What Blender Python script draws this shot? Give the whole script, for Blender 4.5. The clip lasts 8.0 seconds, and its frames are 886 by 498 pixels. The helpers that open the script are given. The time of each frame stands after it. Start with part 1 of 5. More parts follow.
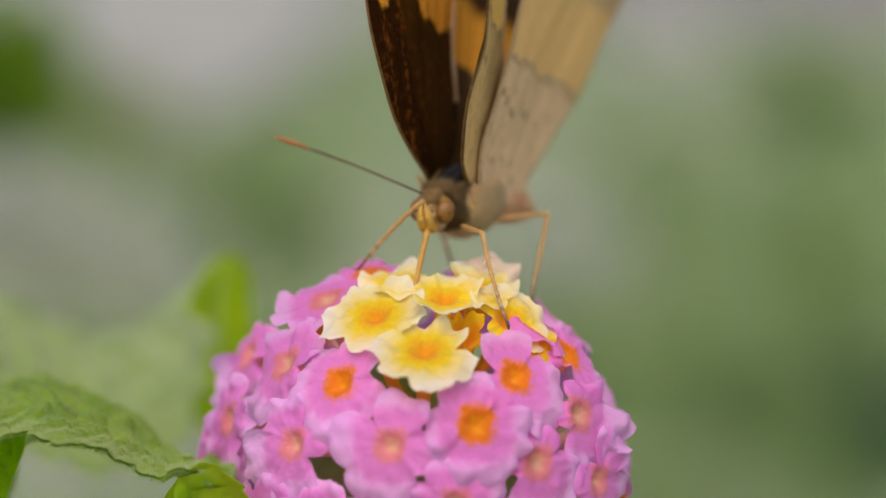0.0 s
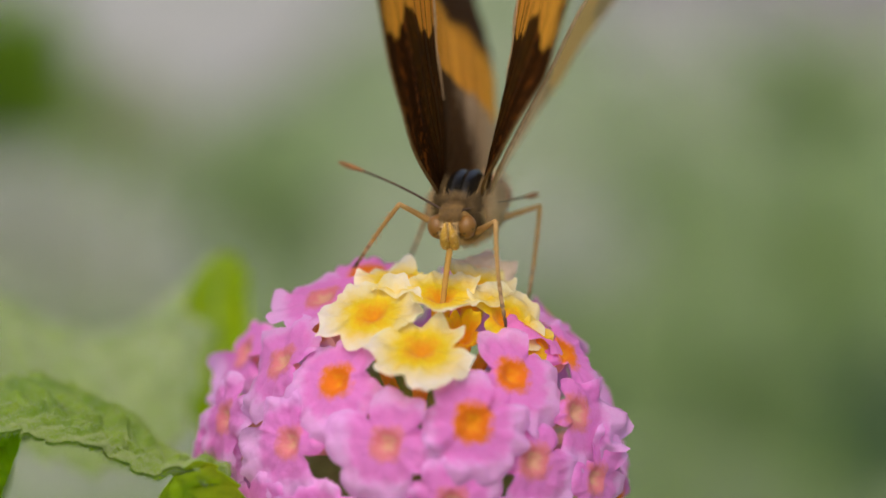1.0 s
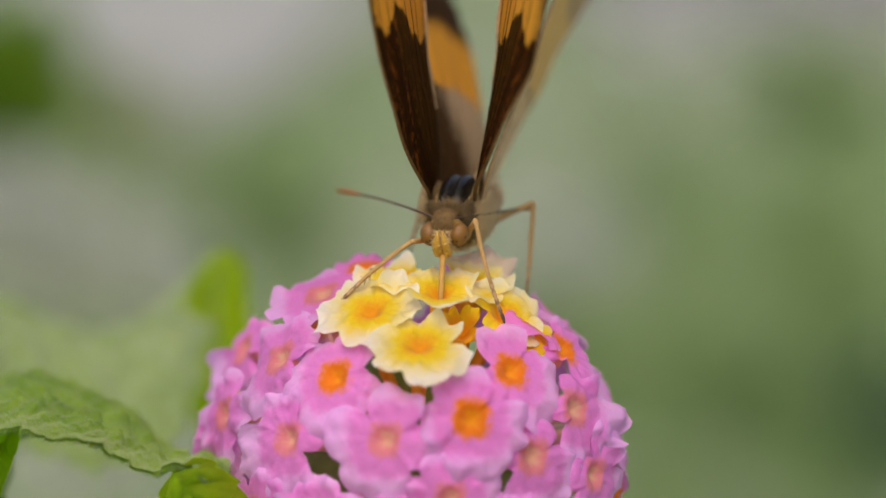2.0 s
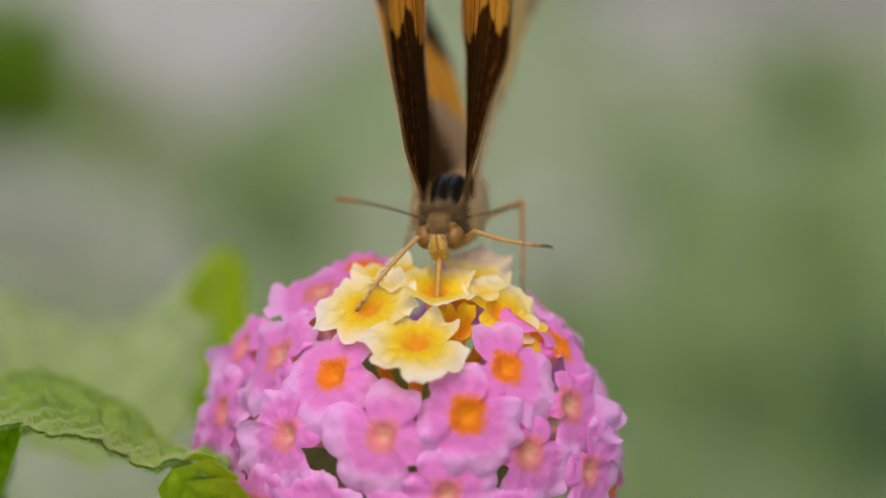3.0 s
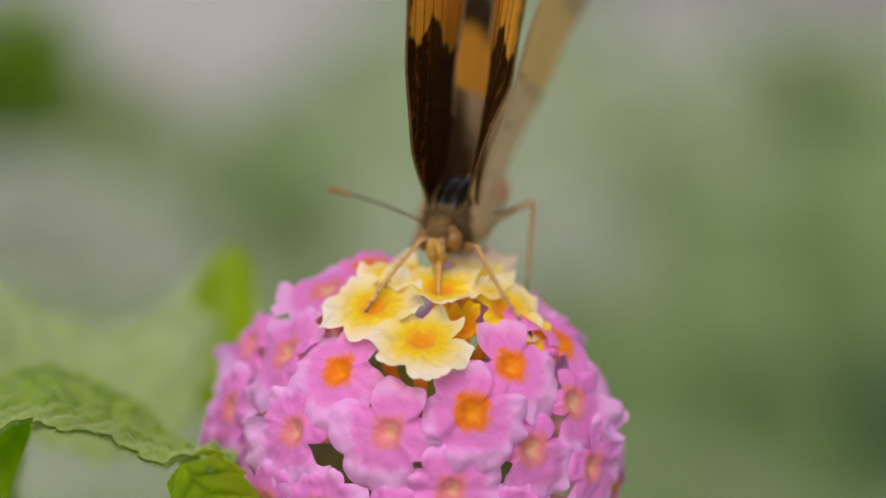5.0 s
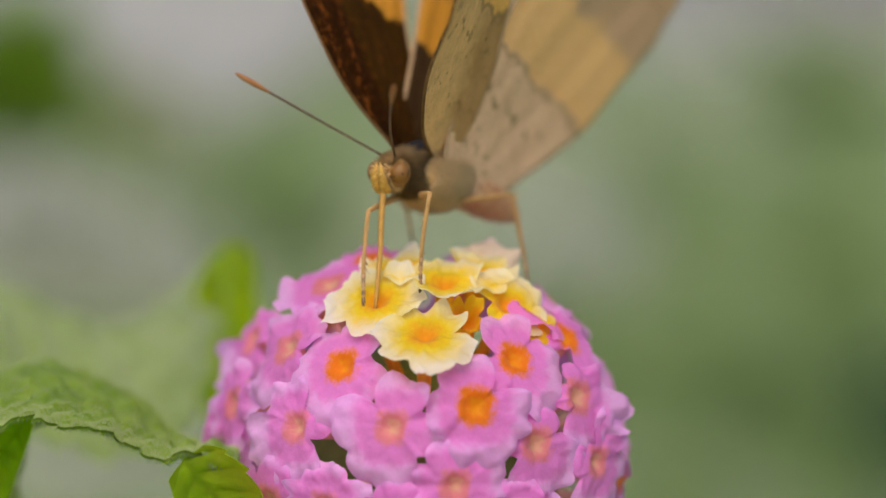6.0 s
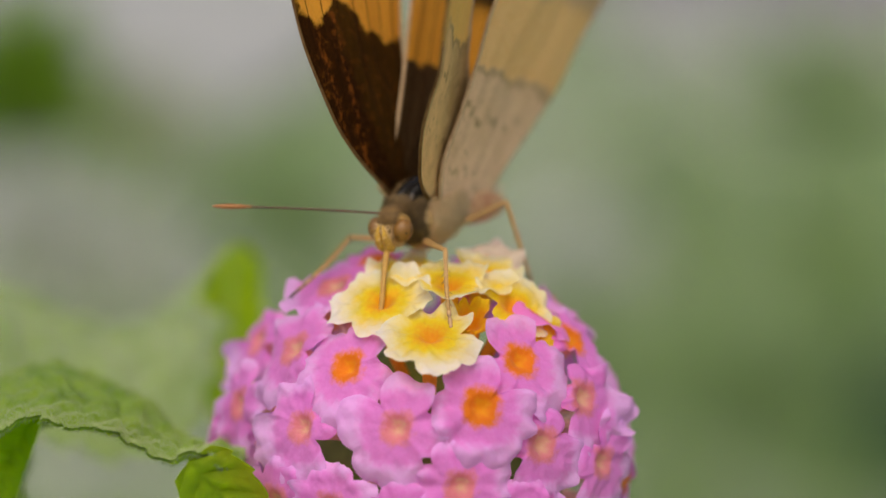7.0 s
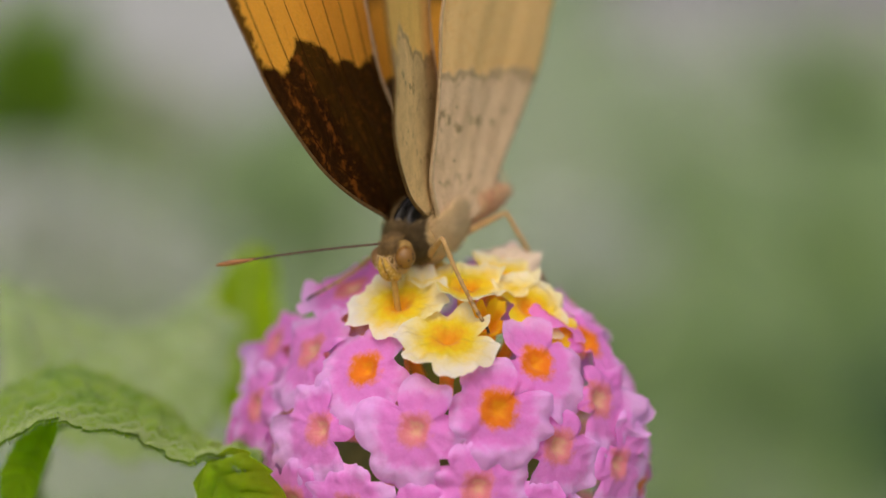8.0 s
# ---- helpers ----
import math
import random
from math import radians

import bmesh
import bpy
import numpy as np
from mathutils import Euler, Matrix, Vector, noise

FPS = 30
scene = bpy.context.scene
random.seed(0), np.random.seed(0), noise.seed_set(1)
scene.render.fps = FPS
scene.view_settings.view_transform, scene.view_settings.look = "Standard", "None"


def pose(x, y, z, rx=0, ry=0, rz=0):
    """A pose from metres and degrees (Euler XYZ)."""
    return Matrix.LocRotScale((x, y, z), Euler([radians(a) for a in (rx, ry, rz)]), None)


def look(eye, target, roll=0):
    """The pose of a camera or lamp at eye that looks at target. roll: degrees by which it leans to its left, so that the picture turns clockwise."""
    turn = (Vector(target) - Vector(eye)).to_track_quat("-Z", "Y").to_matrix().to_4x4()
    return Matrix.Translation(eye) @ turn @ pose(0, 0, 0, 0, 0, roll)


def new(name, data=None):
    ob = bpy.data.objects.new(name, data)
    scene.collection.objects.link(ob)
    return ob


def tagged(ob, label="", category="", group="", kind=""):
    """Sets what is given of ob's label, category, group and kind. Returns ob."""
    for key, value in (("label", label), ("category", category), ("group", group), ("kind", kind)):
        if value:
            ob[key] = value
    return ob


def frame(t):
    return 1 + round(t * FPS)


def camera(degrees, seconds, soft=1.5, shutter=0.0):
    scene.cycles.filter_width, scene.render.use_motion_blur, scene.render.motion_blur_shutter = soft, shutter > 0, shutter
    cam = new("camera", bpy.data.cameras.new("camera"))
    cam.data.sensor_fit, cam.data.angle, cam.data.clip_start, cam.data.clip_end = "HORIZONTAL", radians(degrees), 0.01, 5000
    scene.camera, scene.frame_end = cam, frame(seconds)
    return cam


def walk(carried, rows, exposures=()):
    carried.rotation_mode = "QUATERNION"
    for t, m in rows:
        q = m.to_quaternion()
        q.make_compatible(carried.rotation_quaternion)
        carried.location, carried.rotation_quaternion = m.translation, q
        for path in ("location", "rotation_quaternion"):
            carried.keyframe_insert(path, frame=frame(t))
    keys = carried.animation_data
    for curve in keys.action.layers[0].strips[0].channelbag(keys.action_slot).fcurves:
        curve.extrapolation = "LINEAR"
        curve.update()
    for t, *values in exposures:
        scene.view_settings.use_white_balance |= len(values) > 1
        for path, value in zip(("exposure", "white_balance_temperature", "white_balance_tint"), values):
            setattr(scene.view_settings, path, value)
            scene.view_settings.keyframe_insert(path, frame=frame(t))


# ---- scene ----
# The camera: a macro lens, hand-held, close to a flower head.
cam = camera(20, 8.0, 1.5)
cam.data.dof.use_dof = True
cam.data.dof.focus_distance = 0.1808
cam.data.dof.aperture_fstop = 11.5
walk(cam, [
    (0, pose(0.000886, -0.180137, 0.865764, 75.0000, -0.0365, -0.1449)),
    (0.5, pose(0.000988, -0.178942, 0.865275, 75.0000, -0.1291, -0.0986)),
    (1, pose(0.001256, -0.179320, 0.865366, 75.0000, -0.0444, -0.0998)),
    (1.5, pose(0.001366, -0.179290, 0.865108, 75.0000, 0.0568, -0.1054)),
    (3, pose(0.001872, -0.181517, 0.865543, 75.0000, 0.0918, -0.0504)),
    (3.5, pose(0.001830, -0.182205, 0.865697, 75.0000, 0.0000, -0.0000)),
    (4, pose(0.001915, -0.183880, 0.866245, 74.9999, 0.1835, -0.0234)),
    (4.5, pose(0.001783, -0.184492, 0.866396, 75.0000, -0.0909, 0.0759)),
    (6, pose(0.001908, -0.182913, 0.865388, 74.9998, 0.2551, 0.1121)),
    (6.5, pose(0.002110, -0.183073, 0.865340, 75.0191, 0.3255, 0.1384)),
    (7, pose(0.001787, -0.183411, 0.865489, 75.0385, 0.2471, 0.2046)),
    (7.5, pose(0.001097, -0.184000, 0.865776, 75.0577, 0.3778, 0.2407)),
    (8, pose(0.001006, -0.184089, 0.865727, 75.0770, 0.3433, 0.3209)),
], [(0.0, 0.2, 6800, 12), (4.7, 0.2, 6800, 12), (6.0, 0.18, 6800, 12), (8.0, 0.18, 6800, 12)])

# ---- light ----
world = bpy.data.worlds.new("sky")
scene.world = world
world.use_nodes = True
wn = world.node_tree
sky = wn.nodes.new("ShaderNodeTexSky")
sky.sky_type = "NISHITA"
sky.sun_disc = False
sky.sun_elevation = radians(58)
sky.sun_rotation = radians(189)
sky.air_density, sky.dust_density, sky.ozone_density = 0.7, 4.0, 0.6
wn.links.new(sky.outputs[0], wn.nodes["Background"].inputs[0])
wn.nodes["Background"].inputs[1].default_value = 0.15
sun = new("sun", bpy.data.lights.new("sun", "SUN"))
sun.data.energy, sun.data.angle, sun.data.color = 0.8, radians(40), (1.0, 0.95, 0.88)
sun.matrix_world = look((-0.1, -0.65, 2.7), (0, 0, 0.8))

MM = 0.001
HEAD = Vector((0, 0, 0.8))          # middle of the flower head
TILT = radians(15)                  # the head leans this far towards the viewer's side
BASIS = Matrix(((1, 0, 0), (0, math.sin(TILT), -math.cos(TILT)), (0, math.cos(TILT), math.sin(TILT))))


def spot(u, v, w):
    """A place round the flower head, in mm: across, up and out along its leaning axes."""
    return HEAD + BASIS @ Vector((u, v, w)) * MM


# ---- materials ----
def material(name):
    m = bpy.data.materials.new(name)
    m.use_nodes = True
    return m, m.node_tree, m.node_tree.nodes["Principled BSDF"]


def node(nt, kind, **values):
    n = nt.nodes.new(kind)
    for key, value in values.items():
        n.inputs[key].default_value = value
    return n


def coords(nt, scale=(1, 1, 1)):
    """Object coordinates in millimetres."""
    tc = nt.nodes.new("ShaderNodeTexCoord")
    mp = node(nt, "ShaderNodeMapping", Scale=[1000 * s for s in scale])
    nt.links.new(tc.outputs["Object"], mp.inputs["Vector"])
    return mp.outputs[0]


def calc(nt, op, a, b=0.0, clamp=False):
    n = nt.nodes.new("ShaderNodeMath")
    n.operation, n.use_clamp = op, clamp
    for i, v in enumerate((a, b)):
        if isinstance(v, (int, float)):
            n.inputs[i].default_value = v
        else:
            nt.links.new(v, n.inputs[i])
    return n.outputs[0]


def noisy(nt, vec, scale, detail=4, rough=0.6):
    n = node(nt, "ShaderNodeTexNoise", Scale=scale, Detail=detail, Roughness=rough)
    nt.links.new(vec, n.inputs["Vector"])
    return n.outputs["Fac"]


def ramp(nt, fac, *stops):
    n = nt.nodes.new("ShaderNodeValToRGB")
    e = n.color_ramp.elements
    while len(e) < len(stops):
        e.new(0.5)
    for el, (p, c) in zip(e, stops):
        el.position, el.color = p, (*c, 1)
    nt.links.new(fac, n.inputs[0])
    return n.outputs[0]


def blend(nt, fac, a, b, mode="MIX"):
    n = nt.nodes.new("ShaderNodeMix")
    n.data_type, n.blend_type = "RGBA", mode
    for i, v in ((0, fac), (6, a), (7, b)):
        if isinstance(v, (int, float)):
            n.inputs[i].default_value = v
        elif isinstance(v, tuple):
            n.inputs[i].default_value = (*v, 1)
        else:
            nt.links.new(v, n.inputs[i])
    return n.outputs[2]


def step(nt, value, low, high):
    n = node(nt, "ShaderNodeMapRange")
    n.interpolation_type = "SMOOTHSTEP"
    n.inputs[1].default_value, n.inputs[2].default_value = low, high
    nt.links.new(value, n.inputs[0])
    return n.outputs[0]


def relief(nt, bsdf, height, dist, strength=0.5):
    n = node(nt, "ShaderNodeBump", Strength=strength, Distance=dist)
    nt.links.new(height, n.inputs["Height"])
    nt.links.new(n.outputs[0], bsdf.inputs["Normal"])


def thin(m, nt, bsdf, colour, share):
    """Lets some light pass through a thin petal, leaf or wing."""
    tr = nt.nodes.new("ShaderNodeBsdfTranslucent")
    mix = nt.nodes.new("ShaderNodeMixShader")
    mix.inputs[0].default_value = share
    nt.links.new(colour, tr.inputs[0])
    nt.links.new(bsdf.outputs[0], mix.inputs[1])
    nt.links.new(tr.outputs[0], mix.inputs[2])
    nt.links.new(mix.outputs[0], nt.nodes["Material Output"].inputs[0])


def radius_of(nt, vec):
    """How far out a point of a floret lies, with squarish rings round the throat."""
    sep = nt.nodes.new("ShaderNodeSeparateXYZ")
    nt.links.new(vec, sep.inputs[0])
    x4 = calc(nt, "POWER", calc(nt, "ABSOLUTE", sep.outputs[0]), 3.2)
    y4 = calc(nt, "POWER", calc(nt, "ABSOLUTE", sep.outputs[1]), 3.2)
    return calc(nt, "POWER", calc(nt, "ADD", x4, y4), 1 / 3.2)


def petal_material(name, throat, ring, limb, rim, r0, r1, r2, soft=0.35):
    """A corolla: throat colour to r0 mm, ring to r1, limb beyond, paler rim past r2."""
    m, nt, b = material(name)
    vec = coords(nt)
    r = radius_of(nt, vec)
    r = calc(nt, "ADD", r, calc(nt, "MULTIPLY", calc(nt, "SUBTRACT", noisy(nt, vec, 1.3, 3), 0.5), 1.3))
    info = nt.nodes.new("ShaderNodeObjectInfo")
    r = calc(nt, "ADD", r, calc(nt, "MULTIPLY", calc(nt, "SUBTRACT", info.outputs["Random"], 0.5), 0.25))
    base = blend(nt, step(nt, r, r0 - soft * 0.9, r0 + soft * 0.9), throat, ring)
    base = blend(nt, step(nt, r, r1 - soft, r1 + soft), base, limb)
    base = blend(nt, step(nt, r, r2, r2 + 1.2), base, rim)
    spots = calc(nt, "MULTIPLY", noisy(nt, vec, 5.0, 5, 0.7), 1.0)
    base = blend(nt, calc(nt, "MULTIPLY", step(nt, spots, 0.35, 0.75), 0.22), base, (1, 1, 1), "SOFT_LIGHT")
    hsv = node(nt, "ShaderNodeHueSaturation")
    nt.links.new(base, hsv.inputs["Color"])
    nt.links.new(calc(nt, "ADD", calc(nt, "MULTIPLY", info.outputs["Random"], 0.16), 0.92), hsv.inputs["Value"])
    nt.links.new(hsv.outputs[0], b.inputs["Base Color"])
    b.inputs["Roughness"].default_value = 0.62
    b.inputs["Specular IOR Level"].default_value = 0.3
    b.inputs["Sheen Weight"].default_value = 0.15
    grain = calc(nt, "ADD", noisy(nt, vec, 3.0, 3), calc(nt, "MULTIPLY", noisy(nt, vec, 14.0, 3), 0.35))
    relief(nt, b, grain, 0.00012, 0.6)
    thin(m, nt, b, hsv.outputs[0], 0.42)
    return m


PINK = (0.88, 0.25, 0.72)
PINK_RIM = (0.90, 0.46, 0.88)
M_PINK = petal_material("petal_pink_orange_eye", (0.95, 0.36, 0.005), (0.93, 0.22, 0.005), PINK, PINK_RIM, 0.5, 1.35, 2.2)
M_FADED = petal_material("petal_pink_faded_eye", (0.84, 0.46, 0.30), (0.84, 0.24, 0.28), PINK, PINK_RIM, 0.5, 1.2, 2.2)
M_YELLOW = petal_material("petal_yellow", (0.95, 0.38, 0.005), (0.95, 0.71, 0.010), (0.92, 0.83, 0.40), (0.93, 0.90, 0.72), 1.0, 2.2, 2.5, 0.8)
M_CREAM = petal_material("petal_cream_pink", (0.90, 0.42, 0.02), (0.94, 0.66, 0.22), (0.93, 0.77, 0.56), (0.92, 0.75, 0.67), 0.7, 1.3, 2.1)


def plain(name, colour, dark, scale, rough=0.6, dist=0.0001, spec=0.4):
    """A mottled organic surface."""
    m, nt, b = material(name)
    vec = coords(nt)
    f = noisy(nt, vec, scale, 5, 0.65)
    g = noisy(nt, vec, scale * 6, 3)
    c = ramp(nt, f, (0.3, dark), (0.7, colour))
    c = blend(nt, calc(nt, "MULTIPLY", g, 0.3), c, dark)
    nt.links.new(c, b.inputs["Base Color"])
    b.inputs["Roughness"].default_value = rough
    b.inputs["Specular IOR Level"].default_value = spec
    relief(nt, b, calc(nt, "ADD", f, calc(nt, "MULTIPLY", g, 0.5)), dist, 0.6)
    return m


M_TUBE_PINK = plain("corolla_tube_pink", (0.80, 0.36, 0.45), (0.70, 0.40, 0.25), 0.6)
M_TUBE_GOLD = plain("corolla_tube_gold", (0.92, 0.44, 0.02), (0.72, 0.46, 0.03), 0.6)
M_STEM = plain("green_stem", (0.30, 0.42, 0.09), (0.19, 0.30, 0.05), 0.8)
M_BRACT = plain("green_bract", (0.20, 0.33, 0.06), (0.10, 0.20, 0.03), 0.7)


def leaf_material(name, light, dark, share, pale, down=0.1, rough=0.55):
    m, nt, b = material(name)
    vec = coords(nt)
    n1, n2 = noisy(nt, vec, 0.35, 4), noisy(nt, vec, 2.2, 5, 0.7)
    c = ramp(nt, n1, (0.3, dark), (0.7, light))
    c = blend(nt, calc(nt, "MULTIPLY", step(nt, n2, 0.45, 0.7), 0.15), c, pale)
    nt.links.new(c, b.inputs["Base Color"])
    b.inputs["Roughness"].default_value = rough
    b.inputs["Sheen Weight"].default_value = down
    b.inputs["Sheen Roughness"].default_value = 0.5
    relief(nt, b, calc(nt, "ADD", n2, noisy(nt, vec, 6, 3)), 0.0005, 0.9)
    lit = blend(nt, 1.0, c, (1.5, 1.7, 0.5), "MULTIPLY")
    thin(m, nt, b, lit, share)
    return m


M_LEAF = leaf_material("lantana_leaf", (0.40, 0.52, 0.035), (0.22, 0.36, 0.010), 0.5, (0.55, 0.64, 0.36), 0.2, 0.45)
M_LEAF_SOFT = leaf_material("pale_leaf", (0.50, 0.62, 0.19), (0.32, 0.47, 0.07), 0.4, (0.55, 0.62, 0.40), 1.0, 0.36)
# brighter, yellower leaf colour that carries the light shining through from behind
M_LEAF_LIT = leaf_material("backlit_leaf", (0.54, 0.58, 0.010), (0.43, 0.50, 0.006), 0.75, (0.48, 0.6, 0.02))
M_LEAF_UNDER = leaf_material("leaf_underside", (0.58, 0.68, 0.025), (0.46, 0.58, 0.015), 0.7, (0.5, 0.6, 0.12))
# dimmer copy of the backlit colour: glow and shade of the hanging leaves painted in
M_LEAF_DIM = leaf_material("dim_lit_leaf", (0.50, 0.56, 0.010), (0.36, 0.46, 0.006), 0.72, (0.42, 0.52, 0.03))
M_VEIN = plain("leaf_vein", (0.32, 0.44, 0.15), (0.20, 0.33, 0.08), 0.8)
M_HAIR = plain("leaf_hair", (0.54, 0.66, 0.27), (0.40, 0.53, 0.16), 2.0)


def wing_material(name, across, along, shift, width, base, fleck, band, outer, under, rear=(0.060, 0.029, 0.004), inner=None, shade=False):
    """Wing scales: a base field, a band that starts where across*s + along*c = shift, and the outer field."""
    m, nt, b = material(name)
    vec = coords(nt)
    sep = nt.nodes.new("ShaderNodeSeparateXYZ")
    nt.links.new(vec, sep.inputs[0])
    s, c = calc(nt, "ABSOLUTE", sep.outputs[0]), sep.outputs[1]
    flat = nt.nodes.new("ShaderNodeCombineXYZ")
    nt.links.new(s, flat.inputs[0])
    nt.links.new(c, flat.inputs[1])
    p = flat.outputs[0]
    f = calc(nt, "ADD", calc(nt, "MULTIPLY", s, across), calc(nt, "MULTIPLY", c, along))
    wob = calc(nt, "MULTIPLY", calc(nt, "SUBTRACT", noisy(nt, p, 0.3, 2), 0.5), 3.4)
    jag = calc(nt, "MULTIPLY", calc(nt, "SUBTRACT", noisy(nt, p, 1.3, 3, 0.6), 0.5), 1.0)
    fuzz = calc(nt, "MULTIPLY", calc(nt, "SUBTRACT", noisy(nt, p, 9.0, 2), 0.5), 0.5)
    f = calc(nt, "ADD", calc(nt, "ADD", f, wob), calc(nt, "ADD", calc(nt, "SUBTRACT", jag, shift), fuzz))
    if along > -0.35:
        swell = calc(nt, "MULTIPLY", step(nt, c, 1.0, 3.2), calc(nt, "SUBTRACT", 1.0, calc(nt, "MULTIPLY", step(nt, c, 4.6, 6.8), 1.75)))
        f = calc(nt, "SUBTRACT", f, calc(nt, "MULTIPLY", swell, 1.2))
    big, mid, fine = noisy(nt, p, 0.45, 3), noisy(nt, p, 1.5, 4, 0.65), noisy(nt, p, 7.0, 3, 0.7)
    scales = node(nt, "ShaderNodeTexVoronoi", Scale=9.0)
    nt.links.new(p, scales.inputs["Vector"])
    grain = node(nt, "ShaderNodeMapping", Scale=(0.22, 1.5, 1.0))
    nt.links.new(p, grain.inputs["Vector"])
    streak = noisy(nt, grain.outputs[0], 1.6, 5, 0.7)
    if under:
        soft = calc(nt, "MULTIPLY", step(nt, calc(nt, "ADD", calc(nt, "MULTIPLY", big, 0.6), calc(nt, "MULTIPLY", mid, 0.4)), 0.42, 0.66), 0.24)
        field = blend(nt, soft, base, fleck)
        field = blend(nt, calc(nt, "MULTIPLY", step(nt, streak, 0.50, 0.70), 0.30), field, fleck)
        field = blend(nt, calc(nt, "MULTIPLY", step(nt, noisy(nt, p, 3.4, 3, 0.7), 0.58, 0.68), 0.35), field, (0.24, 0.14, 0.05))
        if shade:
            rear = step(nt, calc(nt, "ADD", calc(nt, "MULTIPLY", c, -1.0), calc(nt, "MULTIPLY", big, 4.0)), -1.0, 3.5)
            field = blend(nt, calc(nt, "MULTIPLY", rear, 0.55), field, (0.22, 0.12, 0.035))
        for at, wide, depth in ((3.4, 0.7, 0.6), (7.4, 0.5, 0.4)):
            line = calc(nt, "ABSOLUTE", calc(nt, "ADD", f, at))
            row = calc(nt, "SUBTRACT", 1.0, step(nt, line, wide * 0.3, wide))
            row = calc(nt, "MULTIPLY", row, step(nt, noisy(nt, p, 0.9, 2), 0.5, 0.62))
            field = blend(nt, calc(nt, "MULTIPLY", row, depth), field, (0.17, 0.11, 0.03))
        pits = node(nt, "ShaderNodeTexVoronoi", Scale=0.75)
        nt.links.new(p, pits.inputs["Vector"])
        dots = calc(nt, "MULTIPLY", calc(nt, "SUBTRACT", 1.0, step(nt, pits.outputs["Distance"], 0.06, 0.16)), step(nt, mid, 0.46, 0.56))
        field = blend(nt, calc(nt, "MULTIPLY", dots, 0.8), field, (0.12, 0.06, 0.02))
        field = blend(nt, calc(nt, "MULTIPLY", step(nt, fine, 0.46, 0.7), 0.14), field, fleck)
        edge = calc(nt, "SUBTRACT", 1.0, step(nt, calc(nt, "ABSOLUTE", calc(nt, "ADD", f, 0.3)), 0.1, 0.45))
        field = blend(nt, calc(nt, "MULTIPLY", edge, 0.5), field, (0.30, 0.18, 0.07))
        band = blend(nt, calc(nt, "MULTIPLY", step(nt, mid, 0.45, 0.7), 0.3), band, (0.88, 0.42, 0.10))
        band = blend(nt, calc(nt, "MULTIPLY", step(nt, streak, 0.52, 0.72), 0.2), band, fleck)
    else:
        front = step(nt, calc(nt, "ADD", calc(nt, "SUBTRACT", c, calc(nt, "MULTIPLY", s, 0.42)), calc(nt, "MULTIPLY", calc(nt, "SUBTRACT", big, 0.5), 3.0)), -0.6, 0.6)
        base = blend(nt, front, rear, base)
        rust = calc(nt, "MULTIPLY", step(nt, calc(nt, "ADD", calc(nt, "MULTIPLY", mid, 0.7), calc(nt, "MULTIPLY", fine, 0.3)), 0.50, 0.62), step(nt, big, 0.36, 0.6))
        field = blend(nt, calc(nt, "MULTIPLY", rust, 0.48), base, fleck)
        field = blend(nt, calc(nt, "MULTIPLY", step(nt, noisy(nt, p, 16.0, 2), 0.55, 0.7), 0.4), field, fleck)
        field = blend(nt, calc(nt, "MULTIPLY", step(nt, streak, 0.45, 0.7), 0.45), field, (0.012, 0.005, 0.002))
        if along > -0.35:
            for start, slope in ((4.4, 0.14), (6.0, 0.17)):
                line = calc(nt, "ABSOLUTE", calc(nt, "SUBTRACT", calc(nt, "SUBTRACT", c, calc(nt, "MULTIPLY", s, slope)), start - 1.2))
                mark = calc(nt, "MULTIPLY", calc(nt, "SUBTRACT", 1.0, step(nt, line, 0.08, 0.5)), step(nt, mid, 0.44, 0.60))
                field = blend(nt, calc(nt, "MULTIPLY", mark, 0.5), field, (0.34, 0.10, 0.015))
        band = blend(nt, calc(nt, "MULTIPLY", step(nt, fine, 0.45, 0.7), 0.35), band, (0.92, 0.56, 0.16))
        band = blend(nt, calc(nt, "MULTIPLY", step(nt, streak, 0.52, 0.72), 0.3), band, (0.42, 0.17, 0.015))
    if inner:
        low = calc(nt, "SUBTRACT", 1.0, step(nt, calc(nt, "ADD", s, calc(nt, "MULTIPLY", mid, 3.0)), 7.0, 11.5))
        deep = step(nt, calc(nt, "SUBTRACT", calc(nt, "MULTIPLY", mid, 3.0), c), 7.5, 11.5)
        field = blend(nt, calc(nt, "MULTIPLY", low, deep), field, inner)
    colour = blend(nt, step(nt, f, -0.3, 0.3), field, band)
    colour = blend(nt, step(nt, f, width - 0.9, width + 0.9), colour, outer)
    if along > -0.48 or not under:
        colour = blend(nt, calc(nt, "MULTIPLY", step(nt, calc(nt, "ADD", c, calc(nt, "MULTIPLY", mid, 2.0)), 9.2, 9.7), 0.9), colour, fleck if under else base)
    colour = blend(nt, calc(nt, "MULTIPLY", scales.outputs["Distance"], 0.16), colour, (0, 0, 0))
    nt.links.new(colour, b.inputs["Base Color"])
    b.inputs["Roughness"].default_value = 0.75
    b.inputs["Specular IOR Level"].default_value = 0.04
    relief(nt, b, calc(nt, "ADD", scales.outputs["Distance"], fine), 0.00005, 0.7)
    thin(m, nt, b, colour, 0.04 if under else 0.12)
    return m


